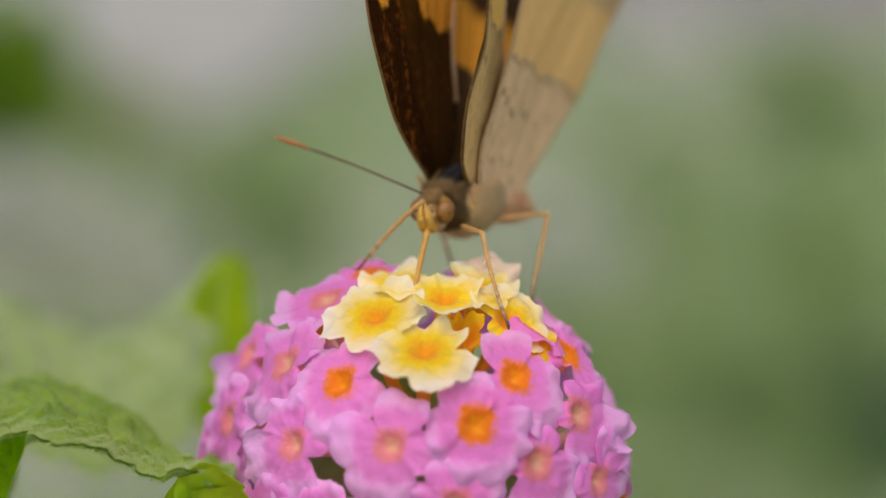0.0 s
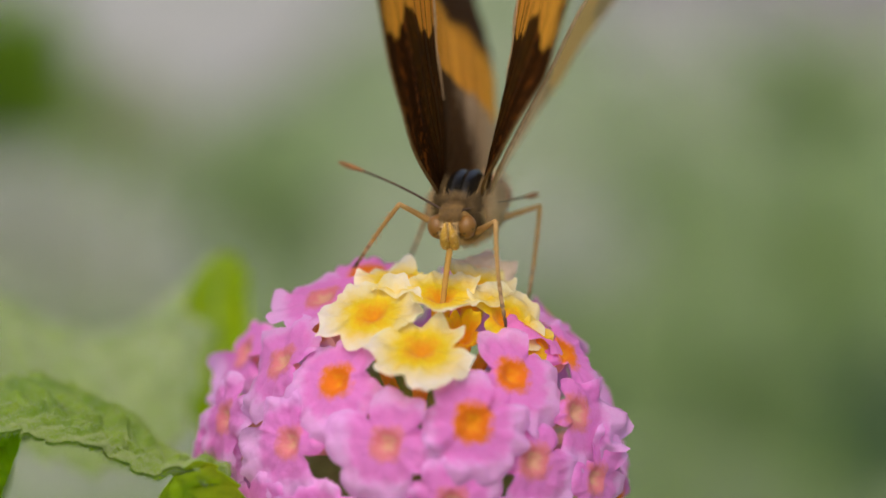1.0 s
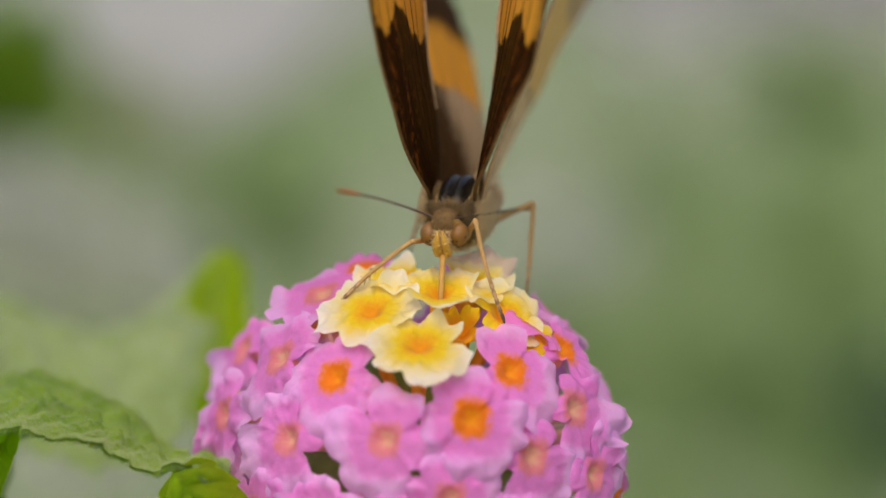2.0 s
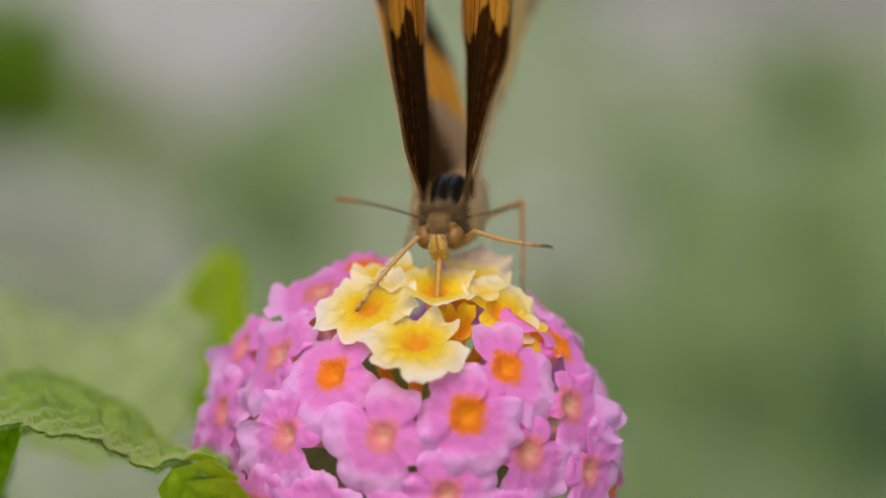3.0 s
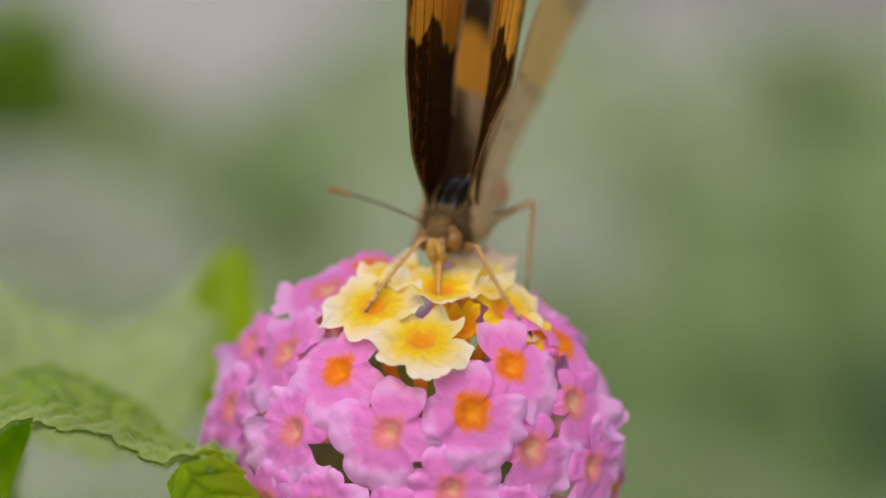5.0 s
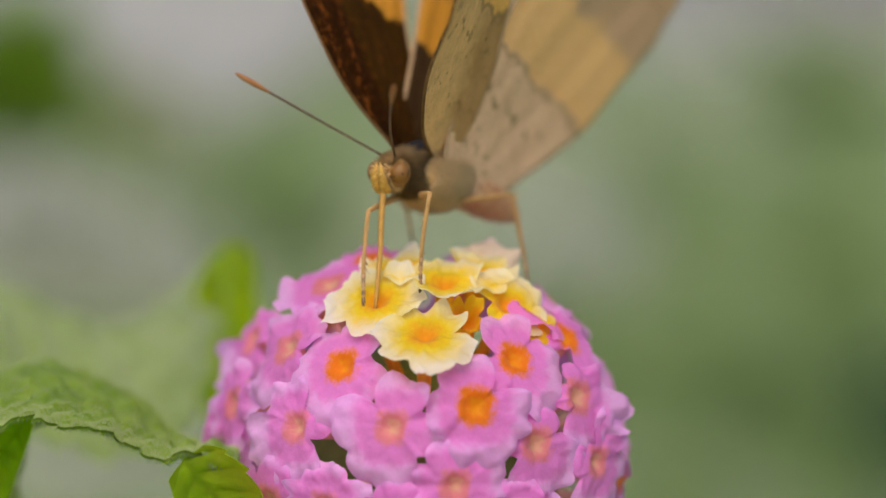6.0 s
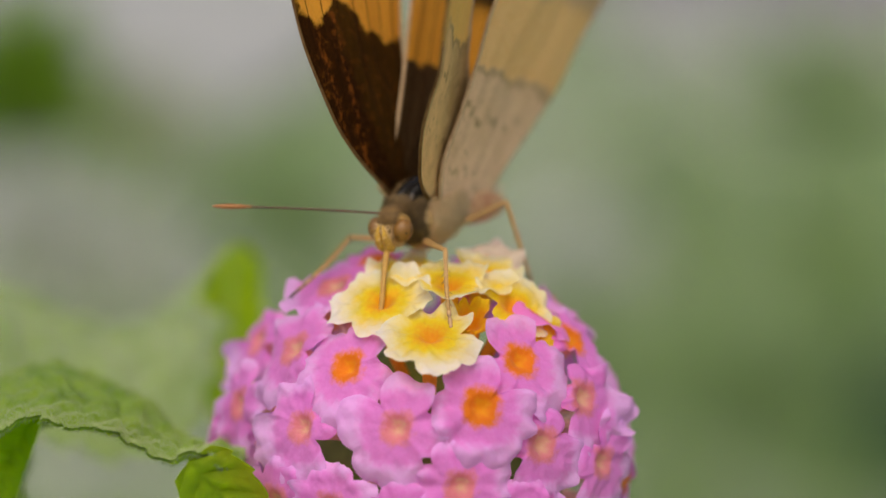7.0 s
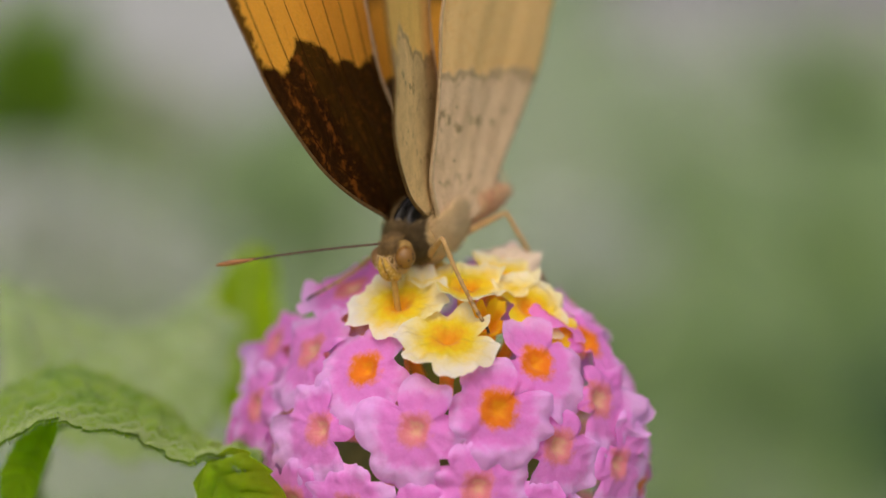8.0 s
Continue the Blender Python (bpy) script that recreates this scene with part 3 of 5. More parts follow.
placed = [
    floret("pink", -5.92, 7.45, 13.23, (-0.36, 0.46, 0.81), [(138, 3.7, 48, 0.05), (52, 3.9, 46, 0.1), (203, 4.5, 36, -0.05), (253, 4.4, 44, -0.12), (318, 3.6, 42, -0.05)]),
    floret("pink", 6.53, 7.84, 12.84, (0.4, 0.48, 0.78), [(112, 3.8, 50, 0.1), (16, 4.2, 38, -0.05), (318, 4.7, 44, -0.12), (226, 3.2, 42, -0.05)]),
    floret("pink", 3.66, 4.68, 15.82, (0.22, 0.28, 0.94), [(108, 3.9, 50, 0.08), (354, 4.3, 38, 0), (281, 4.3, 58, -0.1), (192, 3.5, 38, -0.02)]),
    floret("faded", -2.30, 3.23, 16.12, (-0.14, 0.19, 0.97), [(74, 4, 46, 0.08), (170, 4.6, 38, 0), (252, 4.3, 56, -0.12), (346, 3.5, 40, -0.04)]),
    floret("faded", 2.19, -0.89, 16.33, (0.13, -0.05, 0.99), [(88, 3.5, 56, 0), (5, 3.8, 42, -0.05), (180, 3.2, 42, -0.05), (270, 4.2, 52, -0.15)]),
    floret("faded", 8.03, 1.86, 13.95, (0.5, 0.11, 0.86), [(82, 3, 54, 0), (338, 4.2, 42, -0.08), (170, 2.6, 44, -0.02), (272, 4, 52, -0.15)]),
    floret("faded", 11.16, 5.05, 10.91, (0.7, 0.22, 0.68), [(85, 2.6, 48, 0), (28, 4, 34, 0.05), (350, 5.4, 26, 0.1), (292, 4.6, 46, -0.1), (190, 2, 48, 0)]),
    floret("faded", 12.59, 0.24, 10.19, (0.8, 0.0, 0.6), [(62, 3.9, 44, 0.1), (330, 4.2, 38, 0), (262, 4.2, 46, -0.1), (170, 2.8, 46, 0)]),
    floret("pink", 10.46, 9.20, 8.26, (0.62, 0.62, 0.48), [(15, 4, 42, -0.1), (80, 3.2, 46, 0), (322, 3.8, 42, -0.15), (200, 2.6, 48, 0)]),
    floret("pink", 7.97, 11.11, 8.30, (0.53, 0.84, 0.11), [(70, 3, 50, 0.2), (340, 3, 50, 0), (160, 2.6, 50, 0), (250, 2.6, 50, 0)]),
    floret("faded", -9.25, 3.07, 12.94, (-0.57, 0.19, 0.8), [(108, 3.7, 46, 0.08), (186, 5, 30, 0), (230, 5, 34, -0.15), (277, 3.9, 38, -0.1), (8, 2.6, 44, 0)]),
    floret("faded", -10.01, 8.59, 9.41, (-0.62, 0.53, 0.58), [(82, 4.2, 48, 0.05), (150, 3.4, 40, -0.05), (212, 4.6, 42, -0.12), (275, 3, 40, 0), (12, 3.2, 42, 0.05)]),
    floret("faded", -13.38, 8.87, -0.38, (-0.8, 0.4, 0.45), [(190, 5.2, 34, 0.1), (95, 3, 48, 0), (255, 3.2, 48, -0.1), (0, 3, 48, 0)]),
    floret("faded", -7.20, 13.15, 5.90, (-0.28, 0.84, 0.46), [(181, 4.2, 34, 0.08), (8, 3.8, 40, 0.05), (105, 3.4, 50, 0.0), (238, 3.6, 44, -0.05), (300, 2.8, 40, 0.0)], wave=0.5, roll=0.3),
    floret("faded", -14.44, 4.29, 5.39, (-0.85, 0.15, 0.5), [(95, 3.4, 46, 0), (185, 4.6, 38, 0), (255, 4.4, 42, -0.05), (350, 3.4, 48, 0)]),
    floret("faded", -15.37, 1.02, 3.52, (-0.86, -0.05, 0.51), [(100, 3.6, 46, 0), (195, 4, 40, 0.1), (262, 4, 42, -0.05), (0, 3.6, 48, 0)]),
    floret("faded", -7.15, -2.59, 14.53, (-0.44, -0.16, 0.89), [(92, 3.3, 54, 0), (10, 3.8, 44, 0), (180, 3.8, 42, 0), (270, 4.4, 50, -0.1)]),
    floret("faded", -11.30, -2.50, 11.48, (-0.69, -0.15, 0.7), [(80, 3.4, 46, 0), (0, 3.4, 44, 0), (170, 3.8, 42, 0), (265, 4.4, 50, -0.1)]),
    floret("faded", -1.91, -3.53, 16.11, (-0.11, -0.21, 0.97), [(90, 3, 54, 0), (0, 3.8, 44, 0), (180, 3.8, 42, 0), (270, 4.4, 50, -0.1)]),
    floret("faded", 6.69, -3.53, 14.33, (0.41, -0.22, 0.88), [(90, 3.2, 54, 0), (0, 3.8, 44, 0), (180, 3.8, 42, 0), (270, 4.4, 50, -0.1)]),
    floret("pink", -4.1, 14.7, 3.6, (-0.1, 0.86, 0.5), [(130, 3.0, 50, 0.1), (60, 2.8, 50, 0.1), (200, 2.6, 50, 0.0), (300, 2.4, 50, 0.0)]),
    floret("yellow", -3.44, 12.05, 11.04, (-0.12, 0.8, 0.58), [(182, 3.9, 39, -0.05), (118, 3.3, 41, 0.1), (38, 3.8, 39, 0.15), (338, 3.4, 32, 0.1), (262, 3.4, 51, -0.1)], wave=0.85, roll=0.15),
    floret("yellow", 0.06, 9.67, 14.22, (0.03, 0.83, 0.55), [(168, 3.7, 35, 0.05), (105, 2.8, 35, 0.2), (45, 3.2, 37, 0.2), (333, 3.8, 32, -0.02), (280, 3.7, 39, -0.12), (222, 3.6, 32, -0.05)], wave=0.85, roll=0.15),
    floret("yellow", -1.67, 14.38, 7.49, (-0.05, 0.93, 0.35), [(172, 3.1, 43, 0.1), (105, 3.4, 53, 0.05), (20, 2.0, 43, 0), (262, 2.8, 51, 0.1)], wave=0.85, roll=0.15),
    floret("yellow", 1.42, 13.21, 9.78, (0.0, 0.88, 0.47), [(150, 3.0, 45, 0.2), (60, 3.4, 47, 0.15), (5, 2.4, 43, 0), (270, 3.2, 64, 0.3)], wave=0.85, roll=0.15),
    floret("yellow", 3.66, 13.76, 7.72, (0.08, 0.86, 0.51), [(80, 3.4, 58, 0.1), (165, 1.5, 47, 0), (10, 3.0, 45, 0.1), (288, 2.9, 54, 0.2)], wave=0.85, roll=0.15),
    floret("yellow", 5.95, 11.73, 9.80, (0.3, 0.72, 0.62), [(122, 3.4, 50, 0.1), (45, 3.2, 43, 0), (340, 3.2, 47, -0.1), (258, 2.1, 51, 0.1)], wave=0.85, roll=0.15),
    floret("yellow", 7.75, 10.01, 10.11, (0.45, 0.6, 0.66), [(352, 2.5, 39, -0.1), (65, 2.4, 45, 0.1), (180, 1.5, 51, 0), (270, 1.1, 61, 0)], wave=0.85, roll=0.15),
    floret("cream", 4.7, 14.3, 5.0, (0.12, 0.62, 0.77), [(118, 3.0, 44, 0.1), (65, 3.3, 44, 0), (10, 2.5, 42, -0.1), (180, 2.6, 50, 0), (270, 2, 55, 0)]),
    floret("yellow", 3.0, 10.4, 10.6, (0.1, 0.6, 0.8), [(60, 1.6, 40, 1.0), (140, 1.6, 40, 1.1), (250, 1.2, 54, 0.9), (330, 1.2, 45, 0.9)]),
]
# the sides and back of the head, in even rows
golden = math.pi * (3 - math.sqrt(5))
for k in range(46):
    up = 0.97 - 1.45 * k / 45
    a = k * golden
    r = math.sqrt(1 - up * up)
    n = BASIS.transposed() @ Vector((r * math.cos(a), r * math.sin(a), up))
    if min((n * 15.6 - q).length for q in placed) > 6.0 and n.z < 0.35:
        spin = flower_rng.uniform(0, 90)
        lobes = [(spin + 90 * j + flower_rng.uniform(-10, 10), flower_rng.uniform(3.0, 3.9), 46, flower_rng.uniform(-0.15, 0.1)) for j in range(4)]
        placed.append(floret("pink" if k % 3 else "faded", *(n * 15.2), n, lobes))


def head_core():
    bm = bmesh.new()
    ball(bm, (0, 0, -0.001), (0.0096, 0.0096, 0.0100), 36, 24, 0.16)
    return bm


part("receptacle", head_core(), M_BRACT, flower_head, "green core of the flower head")
bm = bmesh.new()
tube(bm, [p * MM for p in glide([(0, 2, -9), (1, 6, -30), (-3, 9, -70), (-8, 14, -120)], 14)], [1.3 * MM] * 14, 12)
part("flower_stalk", bm, M_STEM, flower_head, "slender green flower stalk")
bract_rng = random.Random(3)
for k in range(9):
    a = k * 2 * math.pi / 9 + bract_rng.uniform(-0.2, 0.2)
    bm = bmesh.new()
    rows = []
    for i in range(9):
        f = i / 8
        half = 1.3 * math.sin(math.pi * min(1, 0.15 + 0.85 * f)) ** 0.7 * (1 - f * 0.3)
        c = Vector((0, 3 + 6.5 * f, -8 - 1.5 * math.sin(f * 2.5)))
        rows.append([(c + Vector((x * half, 0, abs(x) * 0.3))) * MM for x in (-1, -0.5, 0, 0.5, 1)])
    sheet(bm, rows)
    part("bract", bm, M_BRACT, flower_head, "small green bract", pose(0, 0, 0, 0, 0, math.degrees(a)))


# ---- the leafy shoot ----
def leaf_surface(spine, across, halves, teeth, ribs, depth, fold, drape):
    """A toothed, quilted leaf along a midrib: across is the way to its first margin along the midrib."""
    n, m = 110, 34
    line = glide(spine, n)
    ways = glide(across, n)
    widths = glide([(a, b, 0) for a, b in halves], n)
    length = sum((b - a).length for a, b in zip(line, line[1:]))
    rows, ups = [], []
    for i in range(n):
        f = i / (n - 1)
        d = (line[min(i + 1, n - 1)] - line[max(i - 1, 0)]).normalized()
        x = ways[i].normalized()
        x = (x - d * x.dot(d)).normalized()
        up = d.cross(x).normalized()
        row, norm = [], []
        for k in range(m + 1):
            g = k / m * 2 - 1
            half = widths[i].x if g > 0 else widths[i].y
            tooth = (f * length / teeth) % 1.0
            reach = half * (1 - 0.10 * (1 - tooth) * abs(g) ** 6) * abs(g)
            swept = reach * 0.45
            phase = (f * length - swept) / ribs
            ridge = abs(math.sin(phase * math.pi))
            p = line[i] + x * (reach if g > 0 else -reach) + d * swept * 0.4
            bump = depth * (ridge ** 0.6 - 0.6) * min(1, abs(g) * 5) * (1 - 0.8 * abs(g) ** 3)
            bump += (depth * 0.5 * noise.noise(p * 0.8) + depth * 0.4 * noise.noise(p * 1.7)) * (1 - 0.6 * abs(g) ** 3)
            bump += fold * reach
            row.append(p + up * bump - Vector((0, drape * reach * abs(g) if g > 0 else 0, 0)))
            norm.append(up)
        rows.append(row)
        ups.append(norm)
    return rows, ups


def leaf(name, mat, spine, across, halves, parent, label, teeth=2.2, ribs=4.2, depth=0.55, fold=0.12, fuzz=0, thick=0.22, drape=0.0):
    rows, ups = leaf_surface(spine, across, halves, teeth, ribs, depth, fold, drape)
    bm = bmesh.new()
    top = sheet(bm, [[spot(*(p + n * thick / 2)) for p, n in zip(r, u)] for r, u in zip(rows, ups)])
    low = sheet(bm, [[spot(*(p - n * thick / 2)) for p, n in zip(r, u)] for r, u in zip(rows, ups)], material_index=1)
    border_top = top[0] + [r[-1] for r in top[1:]] + top[-1][-2::-1] + [r[0] for r in top[-2:0:-1]]
    border_low = low[0] + [r[-1] for r in low[1:]] + low[-1][-2::-1] + [r[0] for r in low[-2:0:-1]]
    for i in range(len(border_top)):
        j = (i + 1) % len(border_top)
        bm.faces.new((border_top[i], border_top[j], border_low[j], border_low[i]))
    blade = part(name, bm, [mat, M_LEAF_UNDER if mat is M_LEAF else mat], parent, label)
    mid = len(rows[0]) // 2
    bm = bmesh.new()
    tube(bm, [spot(*(r[mid] - u[mid] * 0.12)) for r, u in zip(rows, ups)][::2], [0.2 * MM * (1 - 0.7 * i / 55) for i in range(55)], 8)
    part("midrib", bm, M_VEIN, blade, "pale green midrib")
    if fuzz:
        rng = random.Random(11)
        bm = bmesh.new()
        roots = []
        for _ in range(fuzz):
            i, k = rng.randrange(len(rows)), int(min(0.999, rng.choice((rng.random(), abs(1 - abs(rng.gauss(0, 0.12)))))) * len(rows[0]))
            s = rng.choice((1, 1, 1, -1))
            p = rows[i][k] + ups[i][k] * s * thick / 2 + Vector([rng.uniform(-0.2, 0.2) for _ in range(3)]) * 0.3
            roots.append((spot(*p), (BASIS @ ups[i][k]) * s))
        hairs(bm, roots, 0.36 * MM, 0.013 * MM, rng, 0.6)
        tagged(part("leaf_hair", bm, M_HAIR, blade, "fine pale hairs on the leaf"), kind="stuff")
    return blade


shoot = tagged(new("lantana_shoot"), "lantana shoot with toothed, wrinkled green leaves below the flower", "plant")
leaf("leaf", M_LEAF, [(-14.4, 0.4, 12.1), (-15.8, 0.9, 10.3), (-17.8, 1.0, 8.6), (-19.8, 1.6, 7.3), (-22.2, 2.9, 6.5), (-25.3, 4.2, 6.0), (-28.5, 5.2, 5.9), (-31.3, 4.7, 5.8), (-34.1, 3.2, 5.6)],
     [(0.29, -0.2, 0.94), (0.18, -0.03, 0.98), (0.14, 0.0, 0.99), (0.1, -0.05, 0.99), (0.03, -0.14, 0.99), (0.05, -0.17, 0.98), (0.09, -0.21, 0.97), (0.14, -0.19, 0.97), (0.18, -0.2, 0.96)],
     [(0.5, 0.6), (2.7, 3.4), (4.6, 5.7), (6.0, 7.4), (7.0, 8.6), (7.5, 9.2), (7.5, 9.2), (7.4, 9.1), (7.3, 8.9)], shoot, "toothed, wrinkled and hairy green leaf, arching over", fuzz=20000, depth=1.15, ribs=2.4, fold=0.0, drape=0.06, teeth=1.1)
leaf("leaf", M_LEAF_DIM, [(-17.6, 0.5, 11.4), (-16.6, -0.5, 11.6), (-15.5, -1.8, 11.6), (-14.7, -3.3, 11.5), (-14.1, -5.4, 11.0)],
     [(1, 0, 0.2), (1, 0, 0.2)],
     [(2.3, 1.9), (3.2, 2.5), (3.6, 3.3), (3.2, 3.0), (0.6, 0.6)], shoot, "yellow-green leaf hanging down, light from behind put into its colour", teeth=1.6, ribs=1.6, depth=0.45)
leaf("leaf", M_LEAF_DIM, [(-29.6, 3.6, 6.0), (-30.9, 1.6, 5.5), (-31.6, 0.1, 5.2), (-32.2, -1.6, 5.0), (-33.2, -4.6, 4.0)],
     [(1, 0, 0.2), (1, 0, 0.2)],
     [(0.7, 1.2), (1.3, 1.5), (1.3, 1.8), (1.3, 1.8), (0.4, 0.4)], shoot, "narrow yellow-green leaf hanging down, light from behind put into its colour", teeth=1.6, ribs=1.6, depth=0.45)
leaf("leaf", M_LEAF_SOFT, [(-41.7, 13.3, -34.0), (-38.3, 12.1, -35.0), (-34.9, 10.2, -36.0), (-30.9, 8.8, -37.0), (-27.4, 9.0, -38.0), (-24.4, 10.8, -39.0), (-22.0, 13.3, -40.0), (-20.2, 15.2, -41.0), (-18.8, 16.4, -42.0)],
     [(0, -0.3, 0.95), (0, -0.3, 0.95), (0, -0.35, 0.9), (-0.1, -0.4, 0.9), (-0.2, -0.5, 0.8)],
     [(9.5, 2.0), (9.5, 2.2), (9.5, 2.4), (9.5, 2.2), (9.5, 2.0), (8.0, 1.6), (5.5, 1.2), (2.5, 0.8), (0.4, 0.3)], shoot, "pale green toothed leaf, curling up at its tip", depth=1.2, teeth=2.6, drape=0.75)
leaf("leaf", M_LEAF_LIT, [(-17.8, 0.6, -33.0), (-18.2, 4.9, -34.0), (-18.5, 8.9, -35.0), (-18.7, 12.2, -36.0), (-18.3, 14.6, -37.0), (-17.7, 16.4, -38.0)],
     [(1, 0, 0.2), (1, 0, 0.2), (1, 0.1, 0.1)],
     [(2.4, 2.8), (3.0, 3.7), (3.1, 3.8), (2.9, 3.0), (2.3, 1.9), (0.5, 0.5)], shoot, "bright yellow-green leaf, light from behind put into its colour", teeth=1.6, ribs=2.6, depth=0.3)
bm = bmesh.new()
tube(bm, [spot(*p) for p in glide([(-29.9, 3.4, -2.0), (-32.8, 2.0, -6.0), (-33.7, -1.4, -9.0), (-33.9, -6.0, -10.0), (-22, -45, -10), (-8, -100, -14)], 22)], [(1.1 + 0.02 * i) * MM for i in range(22)], 12)
part("leaf_stalk", bm, M_STEM, shoot, "green leaf stalk")
bm = bmesh.new()
foot = HEAD + Vector((-0.008, 0.014, -0.118))
path = glide([foot + Vector((0, 0, 0.03)), foot, foot + Vector((0.02, 0.05, -0.25)), Vector((0.03, 0.12, -0.02))], 24)
tube(bm, path, [(1.6 + 1.6 * i / 23) * MM for i in range(24)], 12)
part("stem", bm, M_STEM, shoot, "square green woody stem")

# ---- the butterfly ----
# Its own space, in mm: x to its right, y forwards, z up from the back.
butterfly = tagged(new("butterfly"), "brown butterfly with orange wing bands feeding on the flower", "butterfly")
GROWN = 1.07
butterfly.scale = (GROWN, GROWN, GROWN)
fur_rng = random.Random(21)


def mm(*p):
    return Vector(p) * MM


def furry(bm, centre, radii, count, length, keep, lean=0.5):
    roots = []
    while len(roots) < count:
        d = Vector([fur_rng.gauss(0, 1) for _ in range(3)]).normalized()
        if keep(d):
            p = Vector(centre) + Vector((d.x * radii[0], d.y * radii[1], d.z * radii[2]))
            roots.append((p * MM, (d + Vector((0, -0.6, -0.1))).normalized()))
    hairs(bm, roots, length * MM, 0.035 * MM, fur_rng, lean)
    return bm


bm = bmesh.new()
ball(bm, mm(0, 0, 0), (2.0 * MM, 3.3 * MM, 2.1 * MM), 28, 18, 0.06)
thorax = part("thorax", bm, M_THORAX, butterfly, "tan furry thorax")
tagged(part("fur", furry(bmesh.new(), (0, 0, 0), (1.95, 3.2, 2.0), 6500, 0.95, lambda d: d.z < 0.45 and d.y < 0.6), M_FUR_TAN, thorax, "tan fur"), kind="stuff")
tagged(part("fur", furry(bmesh.new(), (0, 0.4, 0.1), (1.95, 3.1, 2.0), 5200, 0.7, lambda d: (d.z > 0.4 or d.y > 0.6) and d.y > -0.25 and abs(d.x) < 0.66 and not (d.z > 0.5 and abs(d.x) < 0.6 and d.y < 0.8)), M_FUR_DARK, thorax, "grey-brown fur behind the head"), kind="stuff")
bm = bmesh.new()
ball(bm, mm(-0.42, 0.3, 0.95), (0.84 * MM, 2.9 * MM, 1.5 * MM), 24, 16, 0.05)
ball(bm, mm(0.42, 0.3, 0.95), (0.84 * MM, 2.9 * MM, 1.5 * MM), 24, 16, 0.05)
part("back_plate", bm, M_NOTUM, thorax, "shiny black back plate")

bm = bmesh.new()
spine = glide([mm(0, -2.4, -0.2), mm(0, -5.2, -0.7), mm(0, -8.0, -1.4), mm(0, -10.8, -2.1)], 25)
tube(bm, spine, [MM * (1.55 * math.sin(math.pi * (0.25 + 0.68 * i / 24)) ** 0.8 + 0.09 * math.cos(i * math.pi / 2)) for i in range(25)], 18)
abdomen = part("abdomen", bm, M_ABDOMEN, butterfly, "pale reddish brown abdomen")
tagged(part("fur", furry(bmesh.new(), (0, -6, -0.8), (1.35, 4.6, 1.4), 500, 0.5, lambda d: True), M_FUR_TAN, abdomen, "short tan fur"), kind="stuff")

bm = bmesh.new()
ball(bm, mm(0, 4.3, -0.25), (1.25 * MM, 1.15 * MM, 1.15 * MM), 22, 14, 0.08)
head = part("head", bm, M_FACE, butterfly, "tan furry head")
tagged(part("fur", furry(bmesh.new(), (0, 4.3, -0.25), (1.2, 1.1, 1.1), 1600, 0.55, lambda d: abs(d.x) < 0.45 and d.z > 0.35), M_FUR_BROWN, head, "short golden-brown fur"), kind="stuff")
tagged(part("fur", furry(bmesh.new(), (0, 4.3, -0.25), (1.2, 1.1, 1.1), 620, 0.45, lambda d: abs(d.x) < 0.4 and d.z < 0.3), M_FUR_TAN, head, "short tan fur"), kind="stuff")
for side in (1, -1):
    bm = bmesh.new()
    ball(bm, mm(0, 0, 0), (0.68 * MM, 0.79 * MM, 0.83 * MM), 26, 18)
    part("eye", bm, M_EYE, head, "round tan spotted eye", pose(side * 0.98 * MM, 4.8 * MM, -0.3 * MM, 0, side * 12, 0))
    bm = bmesh.new()
    path = glide([mm(side * 0.22, 4.95, -1.55), mm(side * 0.30, 5.55, -1.35), mm(side * 0.30, 6.0, -0.55), mm(side * 0.14, 6.05, 0.3)], 12)
    tube(bm, path, [MM * r for r in (0.2, 0.27, 0.31, 0.33, 0.34, 0.33, 0.31, 0.28, 0.24, 0.18, 0.12, 0.05)], 12)
    palp = part("palp", bm, M_PALP, head, "ochre feeler beside the mouth")
    roots = [(p + d * 0.26 * MM, d) for p in path[2:11] for d in [Vector([fur_rng.gauss(0, 1) for _ in range(3)]).normalized() for _ in range(16)]]
    bm = bmesh.new()
    hairs(bm, roots, 0.3 * MM, 0.022 * MM, fur_rng, 0.5)
    tagged(part("fur", bm, M_FUR_TAN, palp, "fine tan bristles"), kind="stuff")
bm = bmesh.new()
tube(bm, [mm(0, 0.06 * math.sin(i * 0.5), -i * 0.55) for i in range(17)], [MM * (0.23 - 0.006 * i) for i in range(17)], 10)
proboscis = part("proboscis", bm, M_PROBOSCIS, butterfly, "straight ochre proboscis", pose(0, 5.25 * MM, -1.1 * MM))


def antenna(side):
    bm = bmesh.new()
    n = 30
    path = [mm(0, 0.35 * math.sin(i / n * 3.0), i * 11.8 / n) for i in range(n + 1)]
    tube(bm, path[:27], [MM * (0.078 + 0.014 * (i % 2)) for i in range(27)], 8)
    ob = part("antenna", bm, M_ANTENNA, butterfly, "thin dark antenna with an orange club", pose(side * 0.45 * MM, 4.85 * MM, 0.8 * MM))
    bm = bmesh.new()
    tube(bm, glide(path[23:], 12), [MM * r for r in (0.085, 0.105, 0.13, 0.155, 0.175, 0.19, 0.195, 0.195, 0.185, 0.16, 0.12, 0.05)], 10)
    part("club", bm, M_CLUB, ob, "orange-brown club")
    return ob


antenna_right, antenna_left = antenna(1), antenna(-1)

